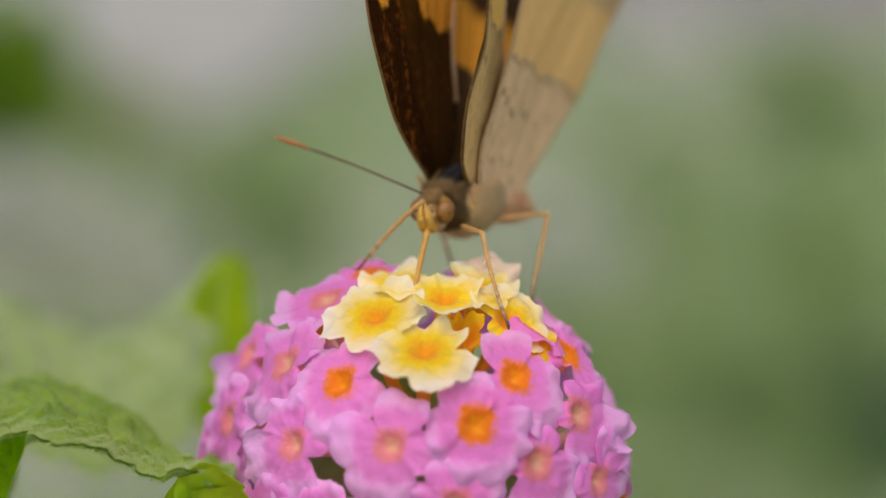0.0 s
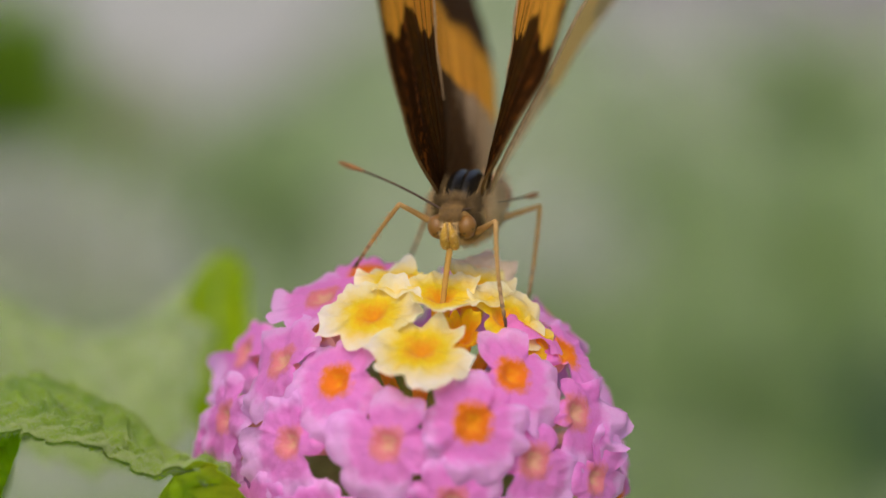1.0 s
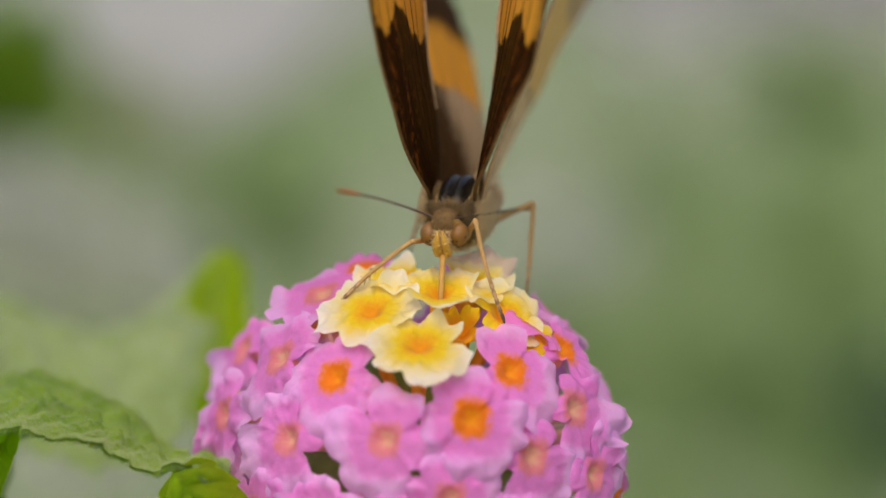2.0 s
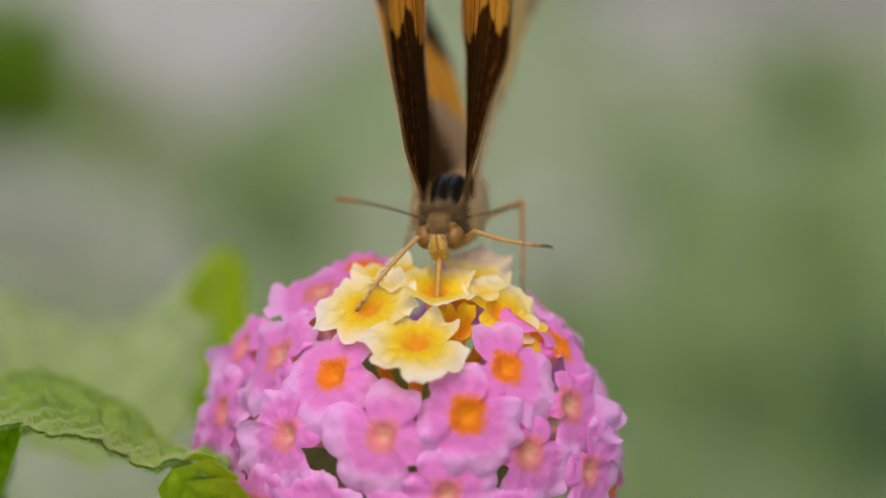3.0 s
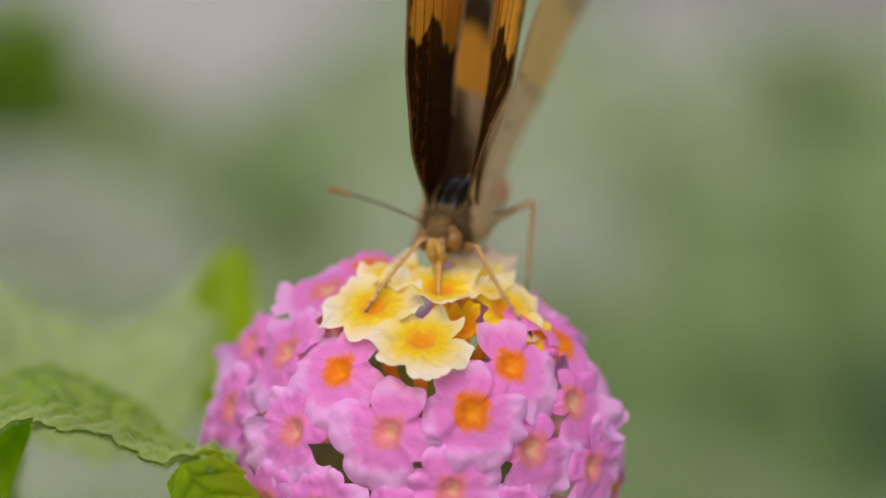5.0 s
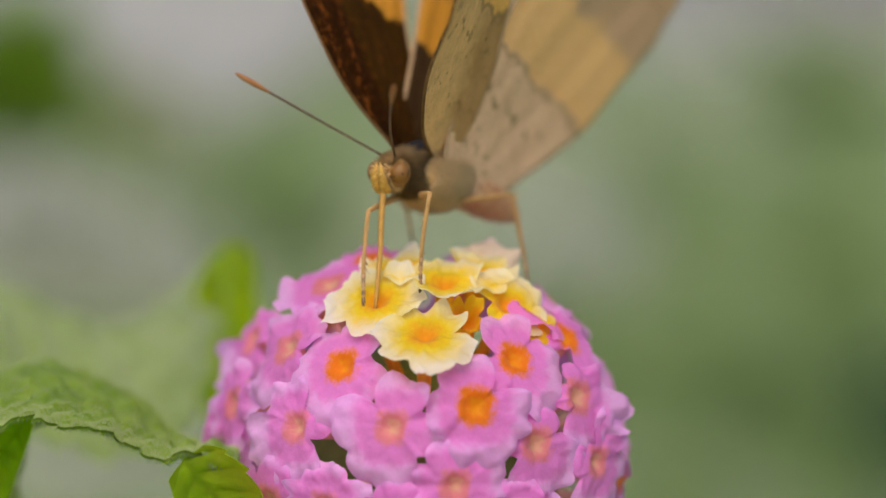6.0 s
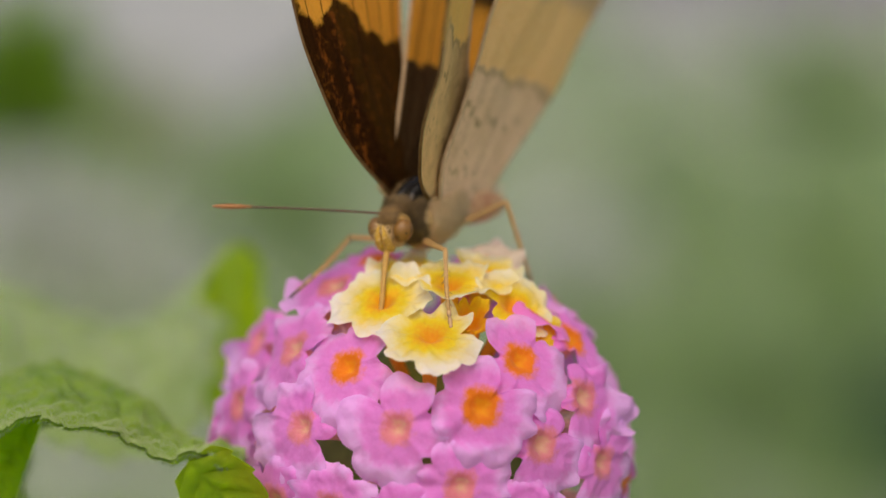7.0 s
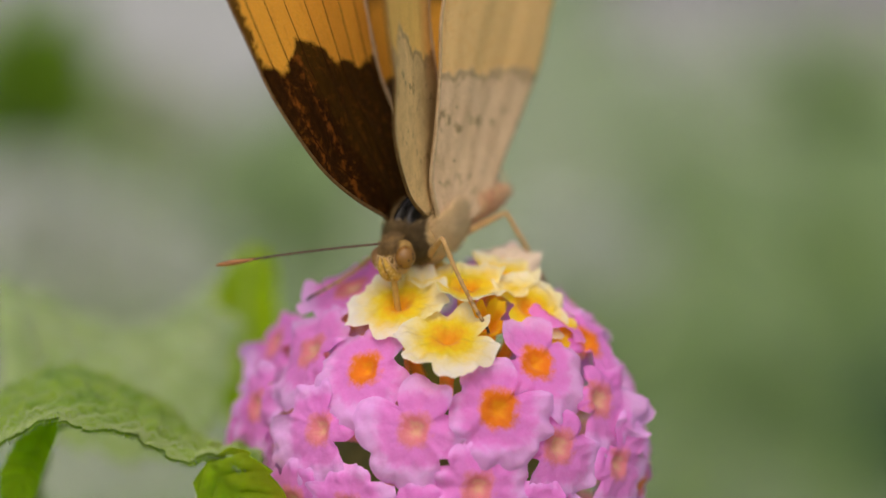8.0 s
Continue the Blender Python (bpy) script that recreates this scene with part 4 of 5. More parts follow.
FORE = ([(0, 1.3), (2.5, 4.0), (6, 6.5), (10, 8.0), (14, 8.8), (20, 9.3), (26, 9.2), (31, 7.8), (33.5, 5.5)],
        [(0, -1.4), (3, -3), (6, -3.6), (9, -3.5), (12, -3.9), (17, -5.3), (24, -7.5), (30, -2), (33.5, 4.5)])
HIND = ([(0, 1.2), (2.6, 1.0), (5.4, -0.6), (9.0, -2.4), (13, -4.2), (17.5, -7.6), (21.3, -12.5), (22.3, -15.5), (21.6, -18)],
        [(-0.6, -1.2), (-2.2, -3.2), (-2.0, -7), (0.3, -11.5), (3.4, -16), (7, -19), (11.5, -22), (16.5, -22.8), (20.5, -20.5)])


def wing(name, side, outline, twist, sag, up, low, ribs, label):
    """A thin two-sided wing on its hinge, with camber, raised veins and a pale leading rib."""
    n, m = 64, 26
    lead = glide([(a, b, 0) for a, b in outline[0]], n)
    trail = glide([(a, b, 0) for a, b in outline[1]], n)

    def at(i, g):
        p = lead[i].lerp(trail[i], g)
        z = -twist * p.y * min(1.0, 0.25 + p.x / 15) + sag + 0.35 * math.sin(g * math.pi) * min(1, p.x / 6)
        if name == "hindwing":
            z = -twist * p.y * (1.0 - 0.116 * p.x) + sag + 0.2 * math.sin(g * math.pi)
        z += 0.05 * math.sin(g * 31) * min(1, i / 20) + 0.35 * noise.noise(Vector((p.x * 0.16, p.y * 0.16, 3.1)))
        z -= 0.012 * max(0, p.x - 10) ** 1.3 * 0.4
        ragged = 1 + ((0.012 if name == "forewing" else 0.07) * (noise.noise(Vector((p.x * 0.9, p.y * 0.9, 9))) + 0.5 * noise.noise(Vector((p.x * 2.6, p.y * 2.6, 4)))) * min(1, (i - 40) / 16) if i > 40 else 0)
        return Vector((side * p.x * ragged, p.y * ragged, z)) * MM

    bm = bmesh.new()
    lift = Vector((0, 0, 0.035 * MM))
    top = sheet(bm, [[at(i, k / m) + lift for k in range(m + 1)] for i in range(n)], material_index=0)
    bot = sheet(bm, [[at(i, k / m) - lift for k in range(m + 1)] for i in range(n)], material_index=1)
    rim = [(r, 0) for r in range(n)] + [(n - 1, k) for k in range(1, m + 1)] + [(r, m) for r in range(n - 2, -1, -1)] + [(0, k) for k in range(m - 1, 0, -1)]
    for (a, b), (c, d) in zip(rim, rim[1:] + rim[:1]):
        bm.faces.new((top[a][b], top[c][d], bot[c][d], bot[a][b])).material_index = 1
    bmesh.ops.recalc_face_normals(bm, faces=bm.faces)
    ob = part(name, bm, [up, low], butterfly, label)
    bm = bmesh.new()
    tube(bm, [at(i, 0) for i in range(n)], [MM * ((0.17 if name == "hindwing" else 0.13) - 0.08 * i / n) for i in range(n)], 8)
    part("leading_rib", bm, M_WING_RIB if name == "hindwing" else M_WING_COSTA, ob, "thick rib along the front edge of the wing")
    if name == "forewing":
        bm = bmesh.new()
        tube(bm, [at(i, 1) for i in range(14, n)], [MM * (0.17 + 0.04 * math.sin(i * 0.7)) for i in range(14, n)], 8)
        part("fringe", bm, M_WING_RIB, ob, "pale fringe along the rear edge of the wing")
    for g in ribs:
        bm = bmesh.new()
        tube(bm, [at(i, 0.45 + (g - 0.45) * min(1, 0.35 + i / 26)) + lift for i in range(2, n)], [MM * (0.04 - 0.012 * i / n) for i in range(2, n)], 6)
        part("vein", bm, M_WING_VEIN, ob)
    return ob


RIBS = (0.1, 0.22, 0.36, 0.5, 0.64, 0.78, 0.9)
fore_right = wing("forewing", 1, FORE, 0.006, 0.0, M_FORE_UP, M_FORE_LOW, RIBS, "forewing, dark brown with an orange band above, beige below")
fore_left = wing("forewing", -1, FORE, 0.376, 0.0, M_FORE_UP, M_FORE_LOW, RIBS, "forewing, dark brown with an orange band above, beige below")
hind_right = wing("hindwing", 1, HIND, 0.086, -0.35, M_HIND_UP, M_HIND_LOW, RIBS, "hindwing, brown with an orange band above, mottled beige below")
hind_left = wing("hindwing", -1, HIND, 0.077, -0.35, M_HIND_UP, M_HIND_LOW, RIBS, "hindwing, brown with an orange band above, mottled beige below")

THIGH, SHIN = 4.6, 7.0


def leg():
    bm = bmesh.new()
    tube(bm, [mm(0, 0.12 * math.sin(i / 10 * 3.1), i * THIGH / 10) for i in range(11)], [MM * r for r in (0.18, 0.23, 0.25, 0.25, 0.24, 0.22, 0.21, 0.2, 0.18, 0.17, 0.165)], 10)
    thigh = part("femur", bm, M_LEG, butterfly, "slender tan upper leg")
    bm = bmesh.new()
    path = [mm(0, 0.2 * math.sin(i / 16 * 3.1), i * SHIN / 16) for i in range(17)]
    tube(bm, path[:11], [MM * (0.165 - 0.003 * i) for i in range(11)], 10)
    spines = []
    for i in range(3, 10):
        for _ in range(3):
            a = fur_rng.uniform(0, 6.28)
            spines.append((path[i] + mm(math.cos(a), math.sin(a), 0) * 0.15, Vector((math.cos(a), math.sin(a), 1.0)).normalized()))
    hairs(bm, spines, 0.42 * MM, 0.03 * MM, fur_rng, 0.2)
    shin = part("tibia", bm, M_LEG, butterfly, "thin spiny tan lower leg")
    bm = bmesh.new()
    toes = glide(path[10:], 25)
    tube(bm, toes, [MM * (0.155 - 0.0016 * i - (0.05 if i % 5 == 4 else 0.0)) for i in range(25)], 10)
    part("tarsus", bm, M_TARSUS, shin, "jointed foot, dark towards its tip")
    bm = bmesh.new()
    for x in (-1, 1):
        tube(bm, [mm(x * 0.05, 0, SHIN - 0.1), mm(x * 0.16, 0.05, SHIN + 0.12), mm(x * 0.14, 0.2, SHIN + 0.28)], [0.07 * MM, 0.05 * MM, 0.01 * MM], 6)
    part("claw", bm, M_CLAW, shin, "dark claws")
    return thigh, shin


legs = {"fore_right": leg(), "fore_left": leg(), "rear_right": leg(), "rear_left": leg()}
HIPS = {"fore_right": (0.8, 2.0, -1.6), "fore_left": (-0.8, 2.0, -1.6), "rear_right": (0.9, -1.4, -1.7), "rear_left": (-0.9, -1.4, -1.7)}


# ---- plants far behind, out of focus ----
def far_leaf_material(name, light, dark, share=0.3):
    m, nt, b = material(name)
    geo = nt.nodes.new("ShaderNodeNewGeometry")
    c = ramp(nt, geo.outputs["Random Per Island"], (0.0, dark), (1.0, light))
    vec = coords(nt, (0.001, 0.001, 0.001))
    c = blend(nt, calc(nt, "MULTIPLY", noisy(nt, vec, 90, 4), 0.4), c, dark)
    nt.links.new(c, b.inputs["Base Color"])
    b.inputs["Roughness"].default_value = 0.55
    thin(m, nt, b, c, share)
    return m


FAR_LEAVES = {"dark": far_leaf_material("dark_foliage", (0.27, 0.44, 0.03), (0.15, 0.29, 0.012)),
              "green": far_leaf_material("green_foliage", (0.34, 0.46, 0.20), (0.24, 0.36, 0.12)),
              "olive": far_leaf_material("olive_foliage", (0.42, 0.46, 0.24), (0.30, 0.36, 0.15)),
              # the deep kind has its shade put into the leaf colours
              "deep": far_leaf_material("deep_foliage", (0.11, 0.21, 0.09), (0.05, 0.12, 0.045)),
              "pale": far_leaf_material("silvery_foliage", (0.82, 0.82, 0.77), (0.66, 0.68, 0.62), 0.5)}
SHRUB_WORDS = {"deep": ("very dark green shrub in the shade", "shrub"), "dark": ("deep green shrub with broad leaves", "shrub"), "green": ("mid-green shrub with small leaves", "shrub"),
               "olive": ("dull olive-green shrub with loose leaves", "shrub"), "pale": ("silvery shrub with pale small leaves", "shrub")}
shrub_rng = random.Random(5)


def shrub(kind, middle, wide, high, count):
    """A loose spray of leaves on stems that rise from the ground."""
    middle = Vector(middle)
    root = tagged(new("shrub"), *SHRUB_WORDS[kind], group="shrubs behind the flower")
    root.location = (middle.x, middle.y + 0.05, 0)
    base = root.location
    crown = bmesh.new()
    for _ in range(count):
        d = Vector([shrub_rng.gauss(0, 0.55) for _ in range(3)])
        p = middle + Vector((d.x * wide, d.y * wide * 0.6, d.z * high)) - base
        m = Euler([shrub_rng.uniform(-0.9, 0.9), shrub_rng.uniform(-0.9, 0.9), shrub_rng.uniform(0, 6.28)]).to_matrix() @ Euler((shrub_rng.uniform(0.3, 1.3), 0, 0)).to_matrix()
        size = shrub_rng.uniform(0.010, 0.020)
        shape = ((0, 0, 0), (0.28, 0.3, 0.05), (0.36, 0.6, 0.06), (0.2, 0.9, 0.0), (0, 1.15, -0.08))
        left = [crown.verts.new(p + m @ Vector((-x, y, z)) * size) for x, y, z in shape[1:4]]
        right = [crown.verts.new(p + m @ Vector((x, y, z)) * size) for x, y, z in shape[1:4]]
        mid = [crown.verts.new(p + m @ Vector((0, y, z - 0.06)) * size) for x, y, z in shape]
        for row, flip in ((left, False), (right, True)):
            line = [mid[0], *row, mid[4]]
            for k in range(4):
                f = [mid[k], mid[k + 1], line[k + 1], line[k]]
                f = [v for i, v in enumerate(f) if v not in f[:i]]
                crown.faces.new(f[::-1] if flip else f)
    tagged(part("foliage", crown, FAR_LEAVES[kind], root, "", smooth=True), kind="stuff")
    for _ in range(4):
        top = middle - base + Vector((shrub_rng.uniform(-0.6, 0.6) * wide, 0, shrub_rng.uniform(-0.4, 0.5) * high))
        bm = bmesh.new()
        path = glide([(shrub_rng.uniform(-0.03, 0.03), shrub_rng.uniform(-0.02, 0.02), -0.02), (top.x * 0.3, top.y * 0.4, top.z * 0.5), top], 12)
        tube(bm, path, [0.003 - 0.0002 * i for i in range(12)], 7)
        part("stem", bm, M_STEM, root)


shrub("dark", (-0.166, 0.776, 0.671), 0.023, 0.024, 330)
shrub("olive", (-0.189, 1.217, 0.563), 0.042, 0.019, 156)
shrub("green", (-0.150, 1.519, 0.445), 0.034, 0.043, 130)
shrub("green", (-0.106, 1.644, 0.399), 0.042, 0.055, 276)
shrub("pale", (-0.311, 1.579, 0.407), 0.045, 0.045, 504)
shrub("pale", (0.097, 1.698, 0.349), 0.048, 0.035, 180)
shrub("green", (0.179, 1.967, 0.347), 0.075, 0.070, 204)
shrub("pale", (0.215, 1.872, 0.495), 0.070, 0.042, 204)
shrub("green", (0.222, 1.222, 0.580), 0.039, 0.029, 204)
shrub("green", (0.305, 2.199, 0.211), 0.122, 0.067, 264)
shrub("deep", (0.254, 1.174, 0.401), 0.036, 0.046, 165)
shrub("green", (0.152, 1.554, 0.312), 0.045, 0.045, 168)
shrub("green", (0.193, 1.301, 0.374), 0.053, 0.042, 312)
shrub("green", (0.313, 1.828, 0.332), 0.080, 0.051, 360)
shrub("green", (0.307, 1.683, 0.294), 0.075, 0.044, 360)
shrub("green", (0.097, 1.679, 0.277), 0.044, 0.070, 264)
shrub("green", (0.287, 1.534, 0.237), 0.061, 0.025, 168)
shrub("pale", (-0.235, 1.579, 0.375), 0.055, 0.035, 420)
shrub("pale", (-0.258, 1.532, 0.233), 0.065, 0.029, 240)
shrub("green", (-0.279, 2.093, 0.316), 0.105, 0.047, 240)


# ---- what moves ----
body_rows, wing_rows = [], []
knees = {name: [] for name in legs}
places = {name: [] for name in ("fore_right", "fore_left", "rear_right", "rear_left", "sip", "feel_right", "feel_left")}


def stand(t, u, v, w, yaw, pitch, roll):
    """The butterfly's place round the flower head, in mm, and its heading."""
    body_rows.append((t, (u, v, w, yaw, pitch, roll)))


def flap(t, *angles):
    """How far the right and left forewing, then the hindwings, are raised, and how far they swing forwards, in degrees."""
    wing_rows.append((t, angles))


def reach(name, t, u, v, w):
    """Where a foot, the mouth or a feeler's tip is, in mm round the flower head."""
    places[name].append((t, (u, v, w)))


def lift(name, t, u, v, w):
    """The way in which a leg's knee stands out, as a place in mm round the flower head."""
    knees[name].append((t, (u, v, w)))


stand(0, 2.9, 20.7, 1.2, 152.8, 5.9, 5)
stand(0.1, 3.8, 21.9, 2.1, 165.5, 11.9, 5.1)
stand(0.2, 4.2, 21.9, 3.1, 168.1, 13.5, 6.4)
stand(0.3, 4.2, 22.2, 3.5, 171.2, 13.3, 4)
stand(0.5, 3.9, 21.4, 4.5, 171, 7.5, 2.1)
stand(0.7, 3.3, 20.6, 4.2, 167.9, 7, 0.6)
stand(1, 3.4, 20, 5.1, 166.7, -0.8, 3.4)
stand(1.5, 3, 19.3, 3.8, 167.8, -1, 2.1)
stand(1.7, 3, 19.3, 3.9, 167.5, -1.7, 2.3)
stand(2.8, 2.8, 19.5, 4.9, 165.1, -5.1, 3.2)
stand(3, 2.5, 19.3, 4.5, 171.1, -5.7, 3.3)
stand(3.5, 2.6, 18.8, 4.4, 169.6, -8.3, 1.9)
stand(4, 2.6, 18.8, 4.3, 167.3, -9.4, 4.5)
stand(4.5, 2.8, 18.7, 3.9, 166.1, -10.6, 3.2)
stand(4.7, 2.8, 18.7, 4, 166.9, -11.2, 3.9)
stand(5.8, 2.7, 20.6, 3.3, 145.8, 11.4, 5.3)
stand(5.9, 1.5, 21.4, 3.9, 144.1, 14.9, 5.3)
stand(6, 0.4, 21.4, 4.6, 142.9, 16, 5.9)
stand(6.1, -0.1, 20.9, 4.3, 143.5, 11, 7.5)
stand(6.2, -0.6, 20.6, 4, 143.6, 7.1, 8.8)
stand(6.5, -0.5, 20.3, 4.4, 143.4, 6.4, 3)
stand(6.8, -0.6, 20.3, 5, 145, 5.6, 7.5)
stand(7, -0.4, 18.9, 5.1, 150.5, -0.7, 3)
stand(7.1, -0.8, 18.2, 5.1, 148.8, -5.3, 4.1)
stand(7.2, -0.9, 18, 5, 147.5, -8.3, 5)
stand(7.3, -1, 17.8, 5.4, 146.6, -9.1, 5.7)
stand(7.5, -1.2, 17.8, 6.1, 146.3, -9.6, 6.7)
stand(8, -1.5, 17.9, 7.6, 150.4, -11.7, 9.3)
flap(0, 87.8, 78.7, 82, 82.6, -0.9, 3.4, 0, 4.5)
flap(0.1, 85.2, 73.2, 76, 78.3, -1.5, 9, -2.2, 3.6)
flap(0.2, 82.7, 62.8, 81.3, 73.9, -3.1, 15.5, -5.1, 11.8)
flap(0.3, 78.4, 57.8, 75.8, 70.6, 4.7, 14.1, -1.6, 8.1)
flap(0.5, 69.5, 55.2, 63.1, 59, 9.9, 6.2, -2.9, 2.1)
flap(0.7, 73.3, 64.3, 69.4, 65, 10.1, -4.1, 0.4, 0)
flap(1, 87.3, 72.7, 81.6, 64, 4.4, 2.6, -10.1, -2)
flap(1.5, 81.7, 75.3, 73.6, 70, -2.5, -1.7, -4.5, -3.8)
flap(1.7, 82.8, 76.4, 73.5, 71, -2, -1.7, -5.2, -3.8)
flap(2.8, 93.7, 80.4, 77.9, 75, -1.9, -3.7, -11.2, -5.2)
flap(3, 89.9, 84.5, 72.9, 78, -4.9, -6.9, -14.4, -7.4)
flap(3.5, 88.8, 83.2, 68.8, 78, -0.7, -5.3, -14.2, -6.2)
flap(4, 96.1, 82.1, 78.5, 76.5, -2.7, -6, -14.1, -6.3)
flap(4.5, 99.7, 79.7, 84.4, 73, -4.7, -6.7, -14.1, -6.3)
flap(4.7, 100.4, 77.8, 85.9, 72, -6.2, -6, -13.2, -6.5)
flap(5.8, 90, 73, 84, 81.5, -5.3, 5.3, 0, -1)
flap(5.9, 81.4, 71.3, 84, 82.9, -2.1, 6.5, 0, -0.4)
flap(6, 68.8, 67.5, 76, 82.3, 0.1, 7.7, 0, 0.1)
flap(6.1, 66.4, 62.3, 68.2, 72.4, -2.4, 1.3, -2, -3)
flap(6.2, 65.5, 58.5, 60.8, 60, -3.9, -6.5, -4, -6.2)
flap(6.3, 62.5, 59.3, 57.9, 60.6, -5.8, -6.2, -2.7, -5.3)
flap(6.4, 62.9, 62.6, 58.4, 63.9, -6.7, -5.9, -1.3, -4.3)
flap(6.5, 65.1, 67.4, 59.4, 68.7, -6.5, -5.6, 0, -3.4)
flap(6.6, 70.5, 68.6, 68, 72.9, -6.2, -3.5, 0, -3.2)
flap(6.7, 75.4, 69.4, 77, 72.6, -5.9, -1.6, 0, -3)
flap(6.8, 78.5, 69.1, 84, 75.4, -5.6, 0.1, 0, -2.8)
flap(7, 79.8, 77.4, 87.4, 80.4, -4.6, 0, 0, 1.5)
flap(7.1, 79.1, 73.8, 82.2, 76.8, -1.9, -2, -2.1, 0.1)
flap(7.2, 80.2, 69.1, 78.2, 73.5, 1.9, -2.5, -4.3, -1.3)
flap(7.3, 77, 67.2, 76.1, 72.1, 1, -6.8, -4.2, -1.3)
flap(7.5, 72.4, 70.9, 74.2, 74, 0.3, -11.9, -4.2, -1.4)
flap(7.7, 77.5, 76.2, 77.7, 78.2, -1.5, -10.6, -2.5, -0.5)
flap(8, 81.7, 84.9, 79.5, 85.4, -4.2, -9, 0, 0.8)
reach("fore_right", 0, -4.9, 15.4, 3.9)
reach("fore_right", 1.5, -4.9, 15.4, 3.9)
reach("fore_right", 1.6, -5.4, 13.9, 9.0)
reach("fore_right", 1.7, -7.2, 12.4, 8.4)
reach("fore_right", 2.2, -5.7, 11.8, 10.1)
reach("fore_right", 2.8, -4.7, 11.3, 11.2)
reach("fore_right", 4.7, -4.4, 11.1, 11.5)
reach("fore_right", 5.8, -4.6, 11.3, 11.2)
reach("fore_right", 6.2, -4.2, 11.2, 11.5)
reach("fore_right", 6.3, -7.3, 12.3, 12.0)
reach("fore_right", 6.4, -10.3, 12.5, 7.6)
reach("fore_right", 8, -10.3, 12.5, 7.6)
reach("fore_left", 0, 6.1, 11.3, 10.5)
reach("fore_left", 2.6, 6.1, 11.3, 10.5)
reach("fore_left", 2.8, 5.9, 11.3, 10.7)
reach("fore_left", 2.9, 8.1, 13.9, 14.0)
reach("fore_left", 3.0, 9.5, 16.5, 16.0)
reach("fore_left", 3.1, 8.5, 13.1, 15.0)
reach("fore_left", 3.2, 7.9, 10.5, 10.1)
reach("fore_left", 4.7, 7.8, 10.4, 10.3)
reach("fore_left", 5.2, 8.2, 9.8, 10.6)
reach("fore_left", 5.8, 8.4, 9.4, 10.8)
reach("fore_left", 5.9, 4.5, 13.1, 13.0)
reach("fore_left", 6.0, -0.3, 12.4, 11.1)
reach("fore_left", 6.8, -0.1, 12.1, 11.3)
reach("fore_left", 7.0, 1.8, 8.8, 13.9)
reach("fore_left", 7.2, 2.5, 9.9, 13.1)
reach("fore_left", 7.5, 3.1, 11.0, 12.1)
reach("fore_left", 8.0, 3.0, 10.2, 12.8)
reach("rear_left", 0, 7.9, 12.6, 2.0)
reach("rear_left", 8, 7.9, 12.6, 2.0)
reach("rear_right", 0, 2.1, 15.6, -3.0)
reach("rear_right", 0.5, 1.2, 15.7, -3.0)
reach("rear_right", 0.7, -1.0, 15.9, -3.0)
reach("rear_right", 8, -1.0, 15.9, -3.0)
reach("sip", 0, -0.7, 14.2, 8.6)
reach("sip", 0.2, 0.7, 14.7, 4.0)
reach("sip", 0.5, 1.6, 13.1, 10.0)
reach("sip", 4.7, 1.5, 13.0, 10.3)
reach("sip", 5.3, 1.0, 13.0, 10.3)
reach("sip", 5.8, 0.6, 13.0, 10.3)
reach("sip", 5.9, -1.6, 12.7, 12.0)
reach("sip", 6.0, -3.5, 12.0, 11.0)
reach("sip", 8, -3.6, 12.0, 10.9)
reach("feel_right", 0, -9.9, 24.8, 2.8)
reach("feel_right", 0.1, -5.9, 28.0, 1.3)
reach("feel_right", 0.2, -4.5, 28.2, 1.3)
reach("feel_right", 0.5, -4.5, 27.0, 0.7)
reach("feel_right", 1.0, -6.0, 23.1, 1.4)
reach("feel_right", 1.5, -6.1, 21.1, -0.3)
reach("feel_right", 3.0, -6.2, 20.2, -0.2)
reach("feel_right", 3.5, -6.2, 19.8, -0.5)
reach("feel_right", 4.5, -6.4, 19.1, -0.7)
reach("feel_right", 4.7, -6.4, 19.1, -0.7)
reach("feel_right", 5.8, -10.1, 28.4, 3.7)
reach("feel_right", 6.0, -13.8, 28.8, 8.4)
reach("feel_right", 6.2, -15.4, 24.0, 8.8)
reach("feel_right", 6.4, -16.9, 18.6, 8.8)
reach("feel_right", 6.5, -15.6, 13.4, 8.7)
reach("feel_right", 6.6, -14.7, 10.9, 8.9)
reach("feel_right", 6.7, -14.4, 12.0, 8.9)
reach("feel_right", 6.8, -16.5, 17.2, 9.2)
reach("feel_right", 7.0, -15.8, 19.1, 9.4)
reach("feel_right", 7.5, -16.6, 16.4, 9.6)
reach("feel_right", 8.0, -16.5, 15.0, 10.0)
reach("feel_left", 0, 3.0, 24.5, -8.0)
reach("feel_left", 0.1, 10.6, 25.4, -0.4)
reach("feel_left", 0.2, 11.6, 26.3, 0.4)
reach("feel_left", 0.5, 11.1, 24.0, -0.3)
reach("feel_left", 1.0, 9.0, 20.9, -0.8)
reach("feel_left", 1.5, 9.0, 19.6, -1.6)
reach("feel_left", 3.0, 8.3, 19.8, -1.2)
reach("feel_left", 3.5, 8.1, 19.0, -1.6)
reach("feel_left", 4.5, 7.6, 18.2, -2.1)
reach("feel_left", 4.7, 7.5, 18.1, -2.1)
reach("feel_left", 5.8, 1.8, 24.7, 19.8)
reach("feel_left", 6.0, -1.9, 26.6, 19.4)
reach("feel_left", 6.2, -2.2, 23.7, 20.3)
reach("feel_left", 6.4, -1.9, 14.3, 18.8)
reach("feel_left", 6.5, -0.9, 9.3, 13.3)
reach("feel_left", 6.6, -0.6, 9.4, 14.1)
reach("feel_left", 6.8, 0.0, 16.8, -3.7)
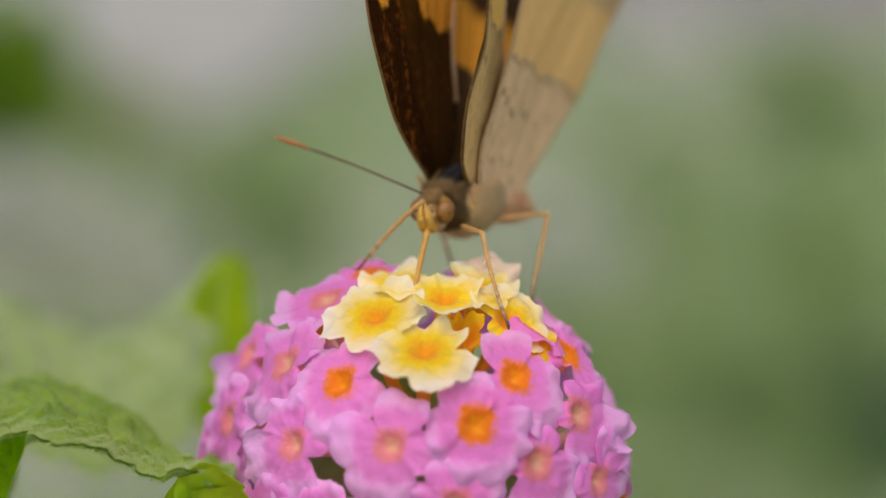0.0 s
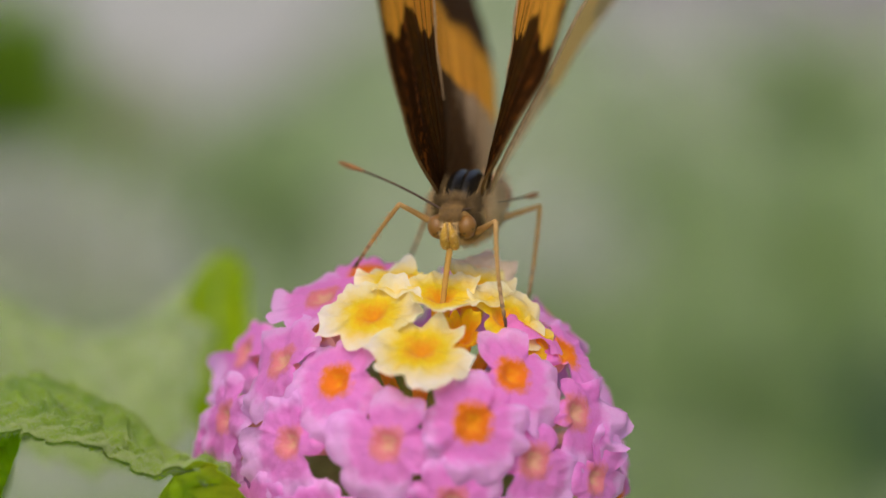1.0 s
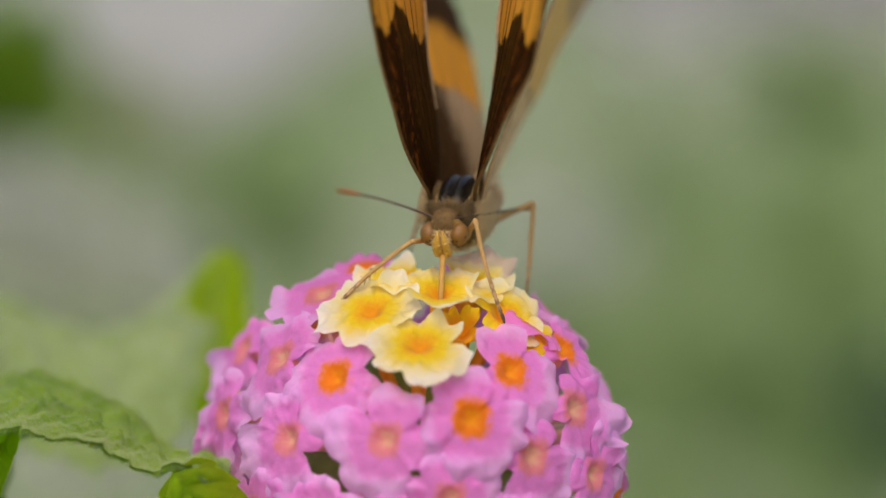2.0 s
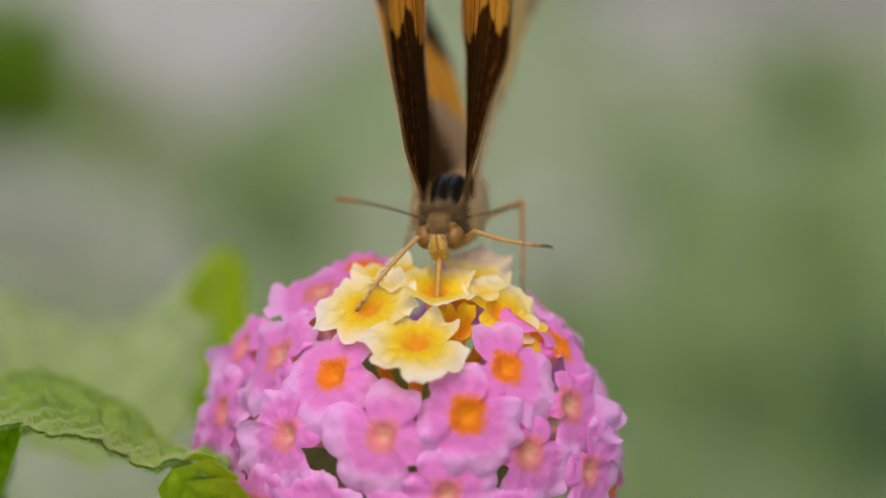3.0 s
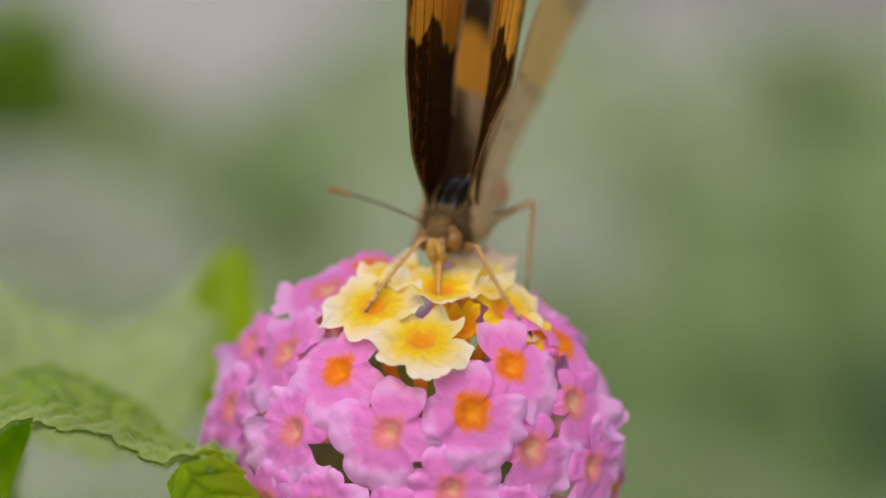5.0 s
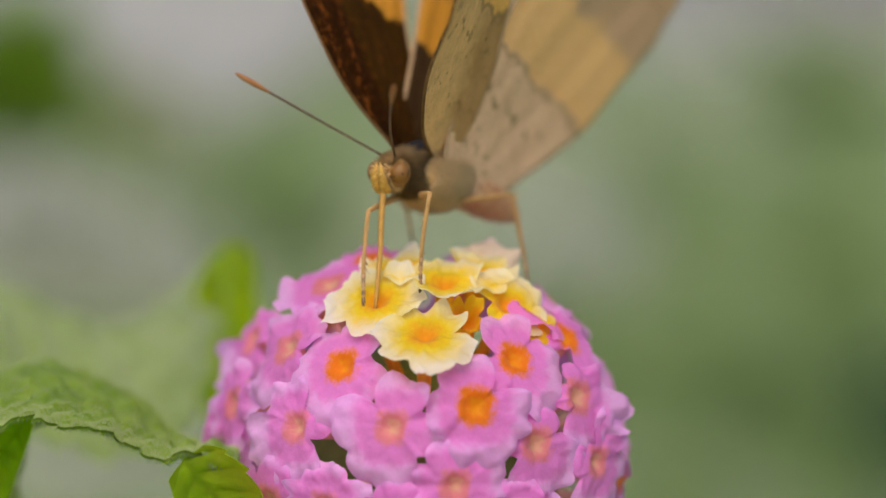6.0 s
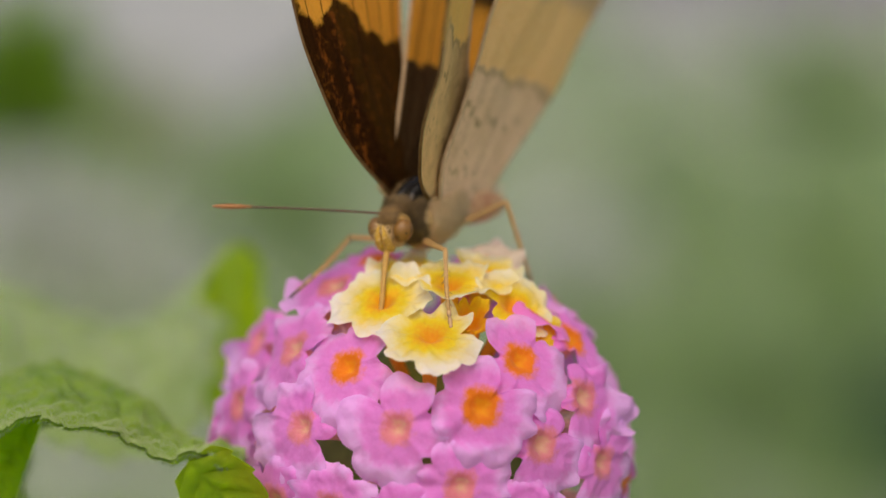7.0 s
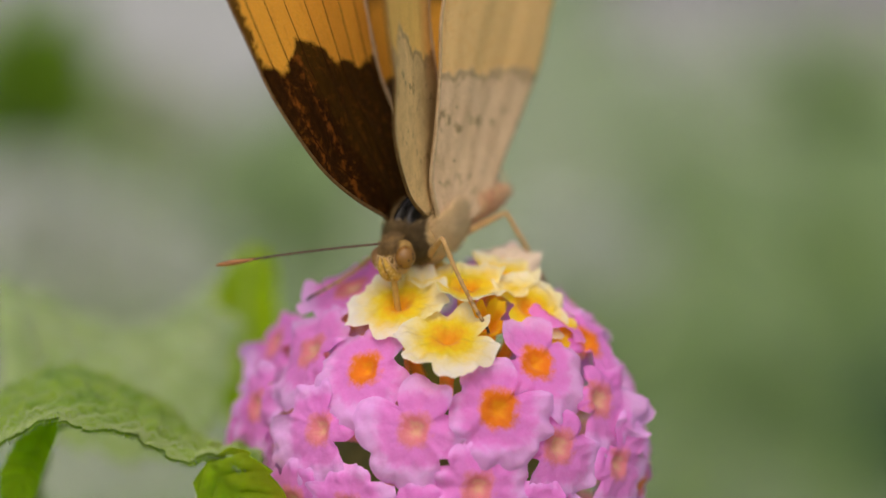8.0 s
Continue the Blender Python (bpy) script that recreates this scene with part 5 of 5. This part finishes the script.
reach("feel_left", 7.0, 1.6, 22.2, -2.8)
reach("feel_left", 8.0, -0.1, 21.0, -2.0)
lift("fore_right", 0, -1.6, 19.5, 7.0)
lift("fore_right", 0.5, -2.2, 19.4, 8.0)
lift("fore_right", 1, -1.1, 19.2, 8.0)
lift("fore_right", 1.5, -1.7, 18.5, 8.0)
lift("fore_right", 1.8, -0.3, 18.3, 12.0)
lift("fore_right", 3.5, 0.0, 18.0, 13.0)
lift("fore_right", 4.7, -0.1, 17.6, 13.0)
lift("fore_right", 5.8, -2.5, 19.2, 10.0)
lift("fore_right", 6, -3.5, 18.6, 9.0)
lift("fore_right", 6.25, -4.6, 18.6, 9.0)
lift("fore_right", 6.5, -5.5, 18.8, 4.0)
lift("fore_right", 7, -4.6, 17.9, 2.5)
lift("fore_right", 7.5, -4.5, 17.3, 1.0)
lift("fore_right", 8, -4.2, 17.4, 1.0)
lift("fore_left", 0, 4.5, 18.6, 9.0)
lift("fore_left", 0.3, 5.7, 18.7, 10.0)
lift("fore_left", 0.5, 6.1, 18.8, 10.0)
lift("fore_left", 1, 4.8, 18.8, 10.0)
lift("fore_left", 1.5, 4.3, 18.5, 11.0)
lift("fore_left", 3.5, 3.9, 17.9, 12.0)
lift("fore_left", 4.7, 3.8, 17.7, 12.0)
lift("fore_left", 6, 0.5, 20.4, 12.0)
lift("fore_left", 6.5, -0.4, 20.2, 12.0)
lift("fore_left", 7, 1.0, 16.6, 11.0)
lift("fore_left", 7.5, -1.1, 17.5, 12.0)
lift("fore_left", 8, -1.0, 16.9, 12.0)
lift("rear_left", 0, 9.2, 18.8, 0.0)
lift("rear_left", 0.5, 9.3, 19.2, 1.0)
lift("rear_left", 1, 9.2, 18.9, 1.0)
lift("rear_left", 1.5, 8.5, 18.8, 1.0)
lift("rear_left", 3.5, 7.6, 19.0, 1.0)
lift("rear_left", 4.7, 7.6, 18.7, 1.0)
lift("rear_left", 6, 7.1, 19.1, 2.5)
lift("rear_left", 6.5, 6.2, 18.6, 3.5)
lift("rear_left", 7, 6.4, 18.2, 3.5)
lift("rear_left", 7.5, 6.1, 18.0, 3.5)
lift("rear_left", 8, 5.8, 18.2, 3.5)
lift("rear_right", 0, 0.3, 21.1, -2.0)
lift("rear_right", 0.5, -0.4, 21.4, -2.0)
lift("rear_right", 1, -0.2, 21.4, -2.0)
lift("rear_right", 1.5, -1.2, 21.1, -2.0)
lift("rear_right", 3.5, -1.3, 20.4, -2.0)
lift("rear_right", 4.7, -1.1, 20.7, -2.0)
lift("rear_right", 6, -1.0, 18.1, -1.0)
lift("rear_right", 6.5, -1.6, 17.7, -1.0)
lift("rear_right", 8, -3.4, 17.9, -1.0)


def between(rows, t):
    """The row at t seconds; over long waits it eases in and out."""
    for (a, p), (b, q) in zip(rows, rows[1:]):
        if a <= t <= b:
            f = (t - a) / (b - a)
            if b - a > 0.6:
                f = f * f * (3 - 2 * f)
            return [x + (y - x) * f for x, y in zip(p, q)]
    return list(rows[-1][1] if t > rows[-1][0] else rows[0][1])


def point_z(place, way, side):
    """A pose at place whose z runs along way."""
    z = way.normalized()
    x = (side - z * side.dot(z)).normalized()
    return Matrix.Translation(place) @ Matrix((x, z.cross(x), z)).transposed().to_4x4()


def motions():
    times = [round(k * 0.1, 2) for k in range(81)]
    moves = {ob: [] for ob in (butterfly, fore_right, fore_left, hind_right, hind_left, proboscis, antenna_right, antenna_left)}
    for thigh, shin in legs.values():
        moves[thigh], moves[shin] = [], []
    for t in times:
        u, v, w, yaw, pitch, roll = between(body_rows, t)
        turn = pose(0, 0, 0, 0, 0, yaw) @ pose(0, 0, 0, pitch) @ pose(0, 0, 0, 0, roll)
        body = Matrix.Translation(spot(u, v, w)) @ turn
        inside = (body @ Matrix.Scale(GROWN, 4)).inverted()
        moves[butterfly].append((t, body))
        right, left, hind_r, hind_l, swing_right, swing_left, back_right, back_left = between(wing_rows, t)
        for ob, side, up, swing in ((fore_right, 1, right, swing_right), (fore_left, -1, left, swing_left), (hind_right, 1, hind_r, back_right), (hind_left, -1, hind_l, back_left)):
            m = (pose(side * 1.56 * MM, 0.8 * MM, 1.3 * MM) if ob in (fore_right, fore_left) else pose(side * 1.56 * MM, -0.04 * MM, 1.11 * MM)) @ pose(0, 0, 0, 0, -side * up) @ pose(0, 0, 0, 0, 0, side * swing)
            moves[ob].append((t, m))
        mouth = mm(0, 5.25, -1.1)
        moves[proboscis].append((t, point_z(mouth, mouth - inside @ spot(*between(places["sip"], t)), Vector((1, 0, 0)))))
        for ob, side, name in ((antenna_right, 1, "feel_right"), (antenna_left, -1, "feel_left")):
            root = mm(side * 0.45, 4.85, 0.8)
            moves[ob].append((t, point_z(root, inside @ spot(*between(places[name], t)) - root, Vector((0.3, 0.2, 1)))))
        for name, (thigh, shin) in legs.items():
            hip = mm(*HIPS[name])
            foot = inside @ spot(*between(places[name], t))
            d = foot - hip
            far = max(min(d.length, (THIGH + SHIN) * MM * 0.985), (SHIN - THIGH) * MM * 1.05)
            way = d.normalized()
            along = (THIGH ** 2 - SHIN ** 2 + (far / MM) ** 2) / (2 * far / MM)
            high = math.sqrt(max(0, THIGH ** 2 - along ** 2))
            bend = inside @ spot(*between(knees[name], t)) - hip
            bend = (bend - way * bend.dot(way)).normalized()
            knee = hip + (way * along + bend * high) * MM
            moves[thigh].append((t, point_z(hip, knee - hip, bend)))
            moves[shin].append((t, point_z(knee, hip + way * far - knee, bend)))
    for ob, rows in moves.items():
        walk(ob, rows)


motions()
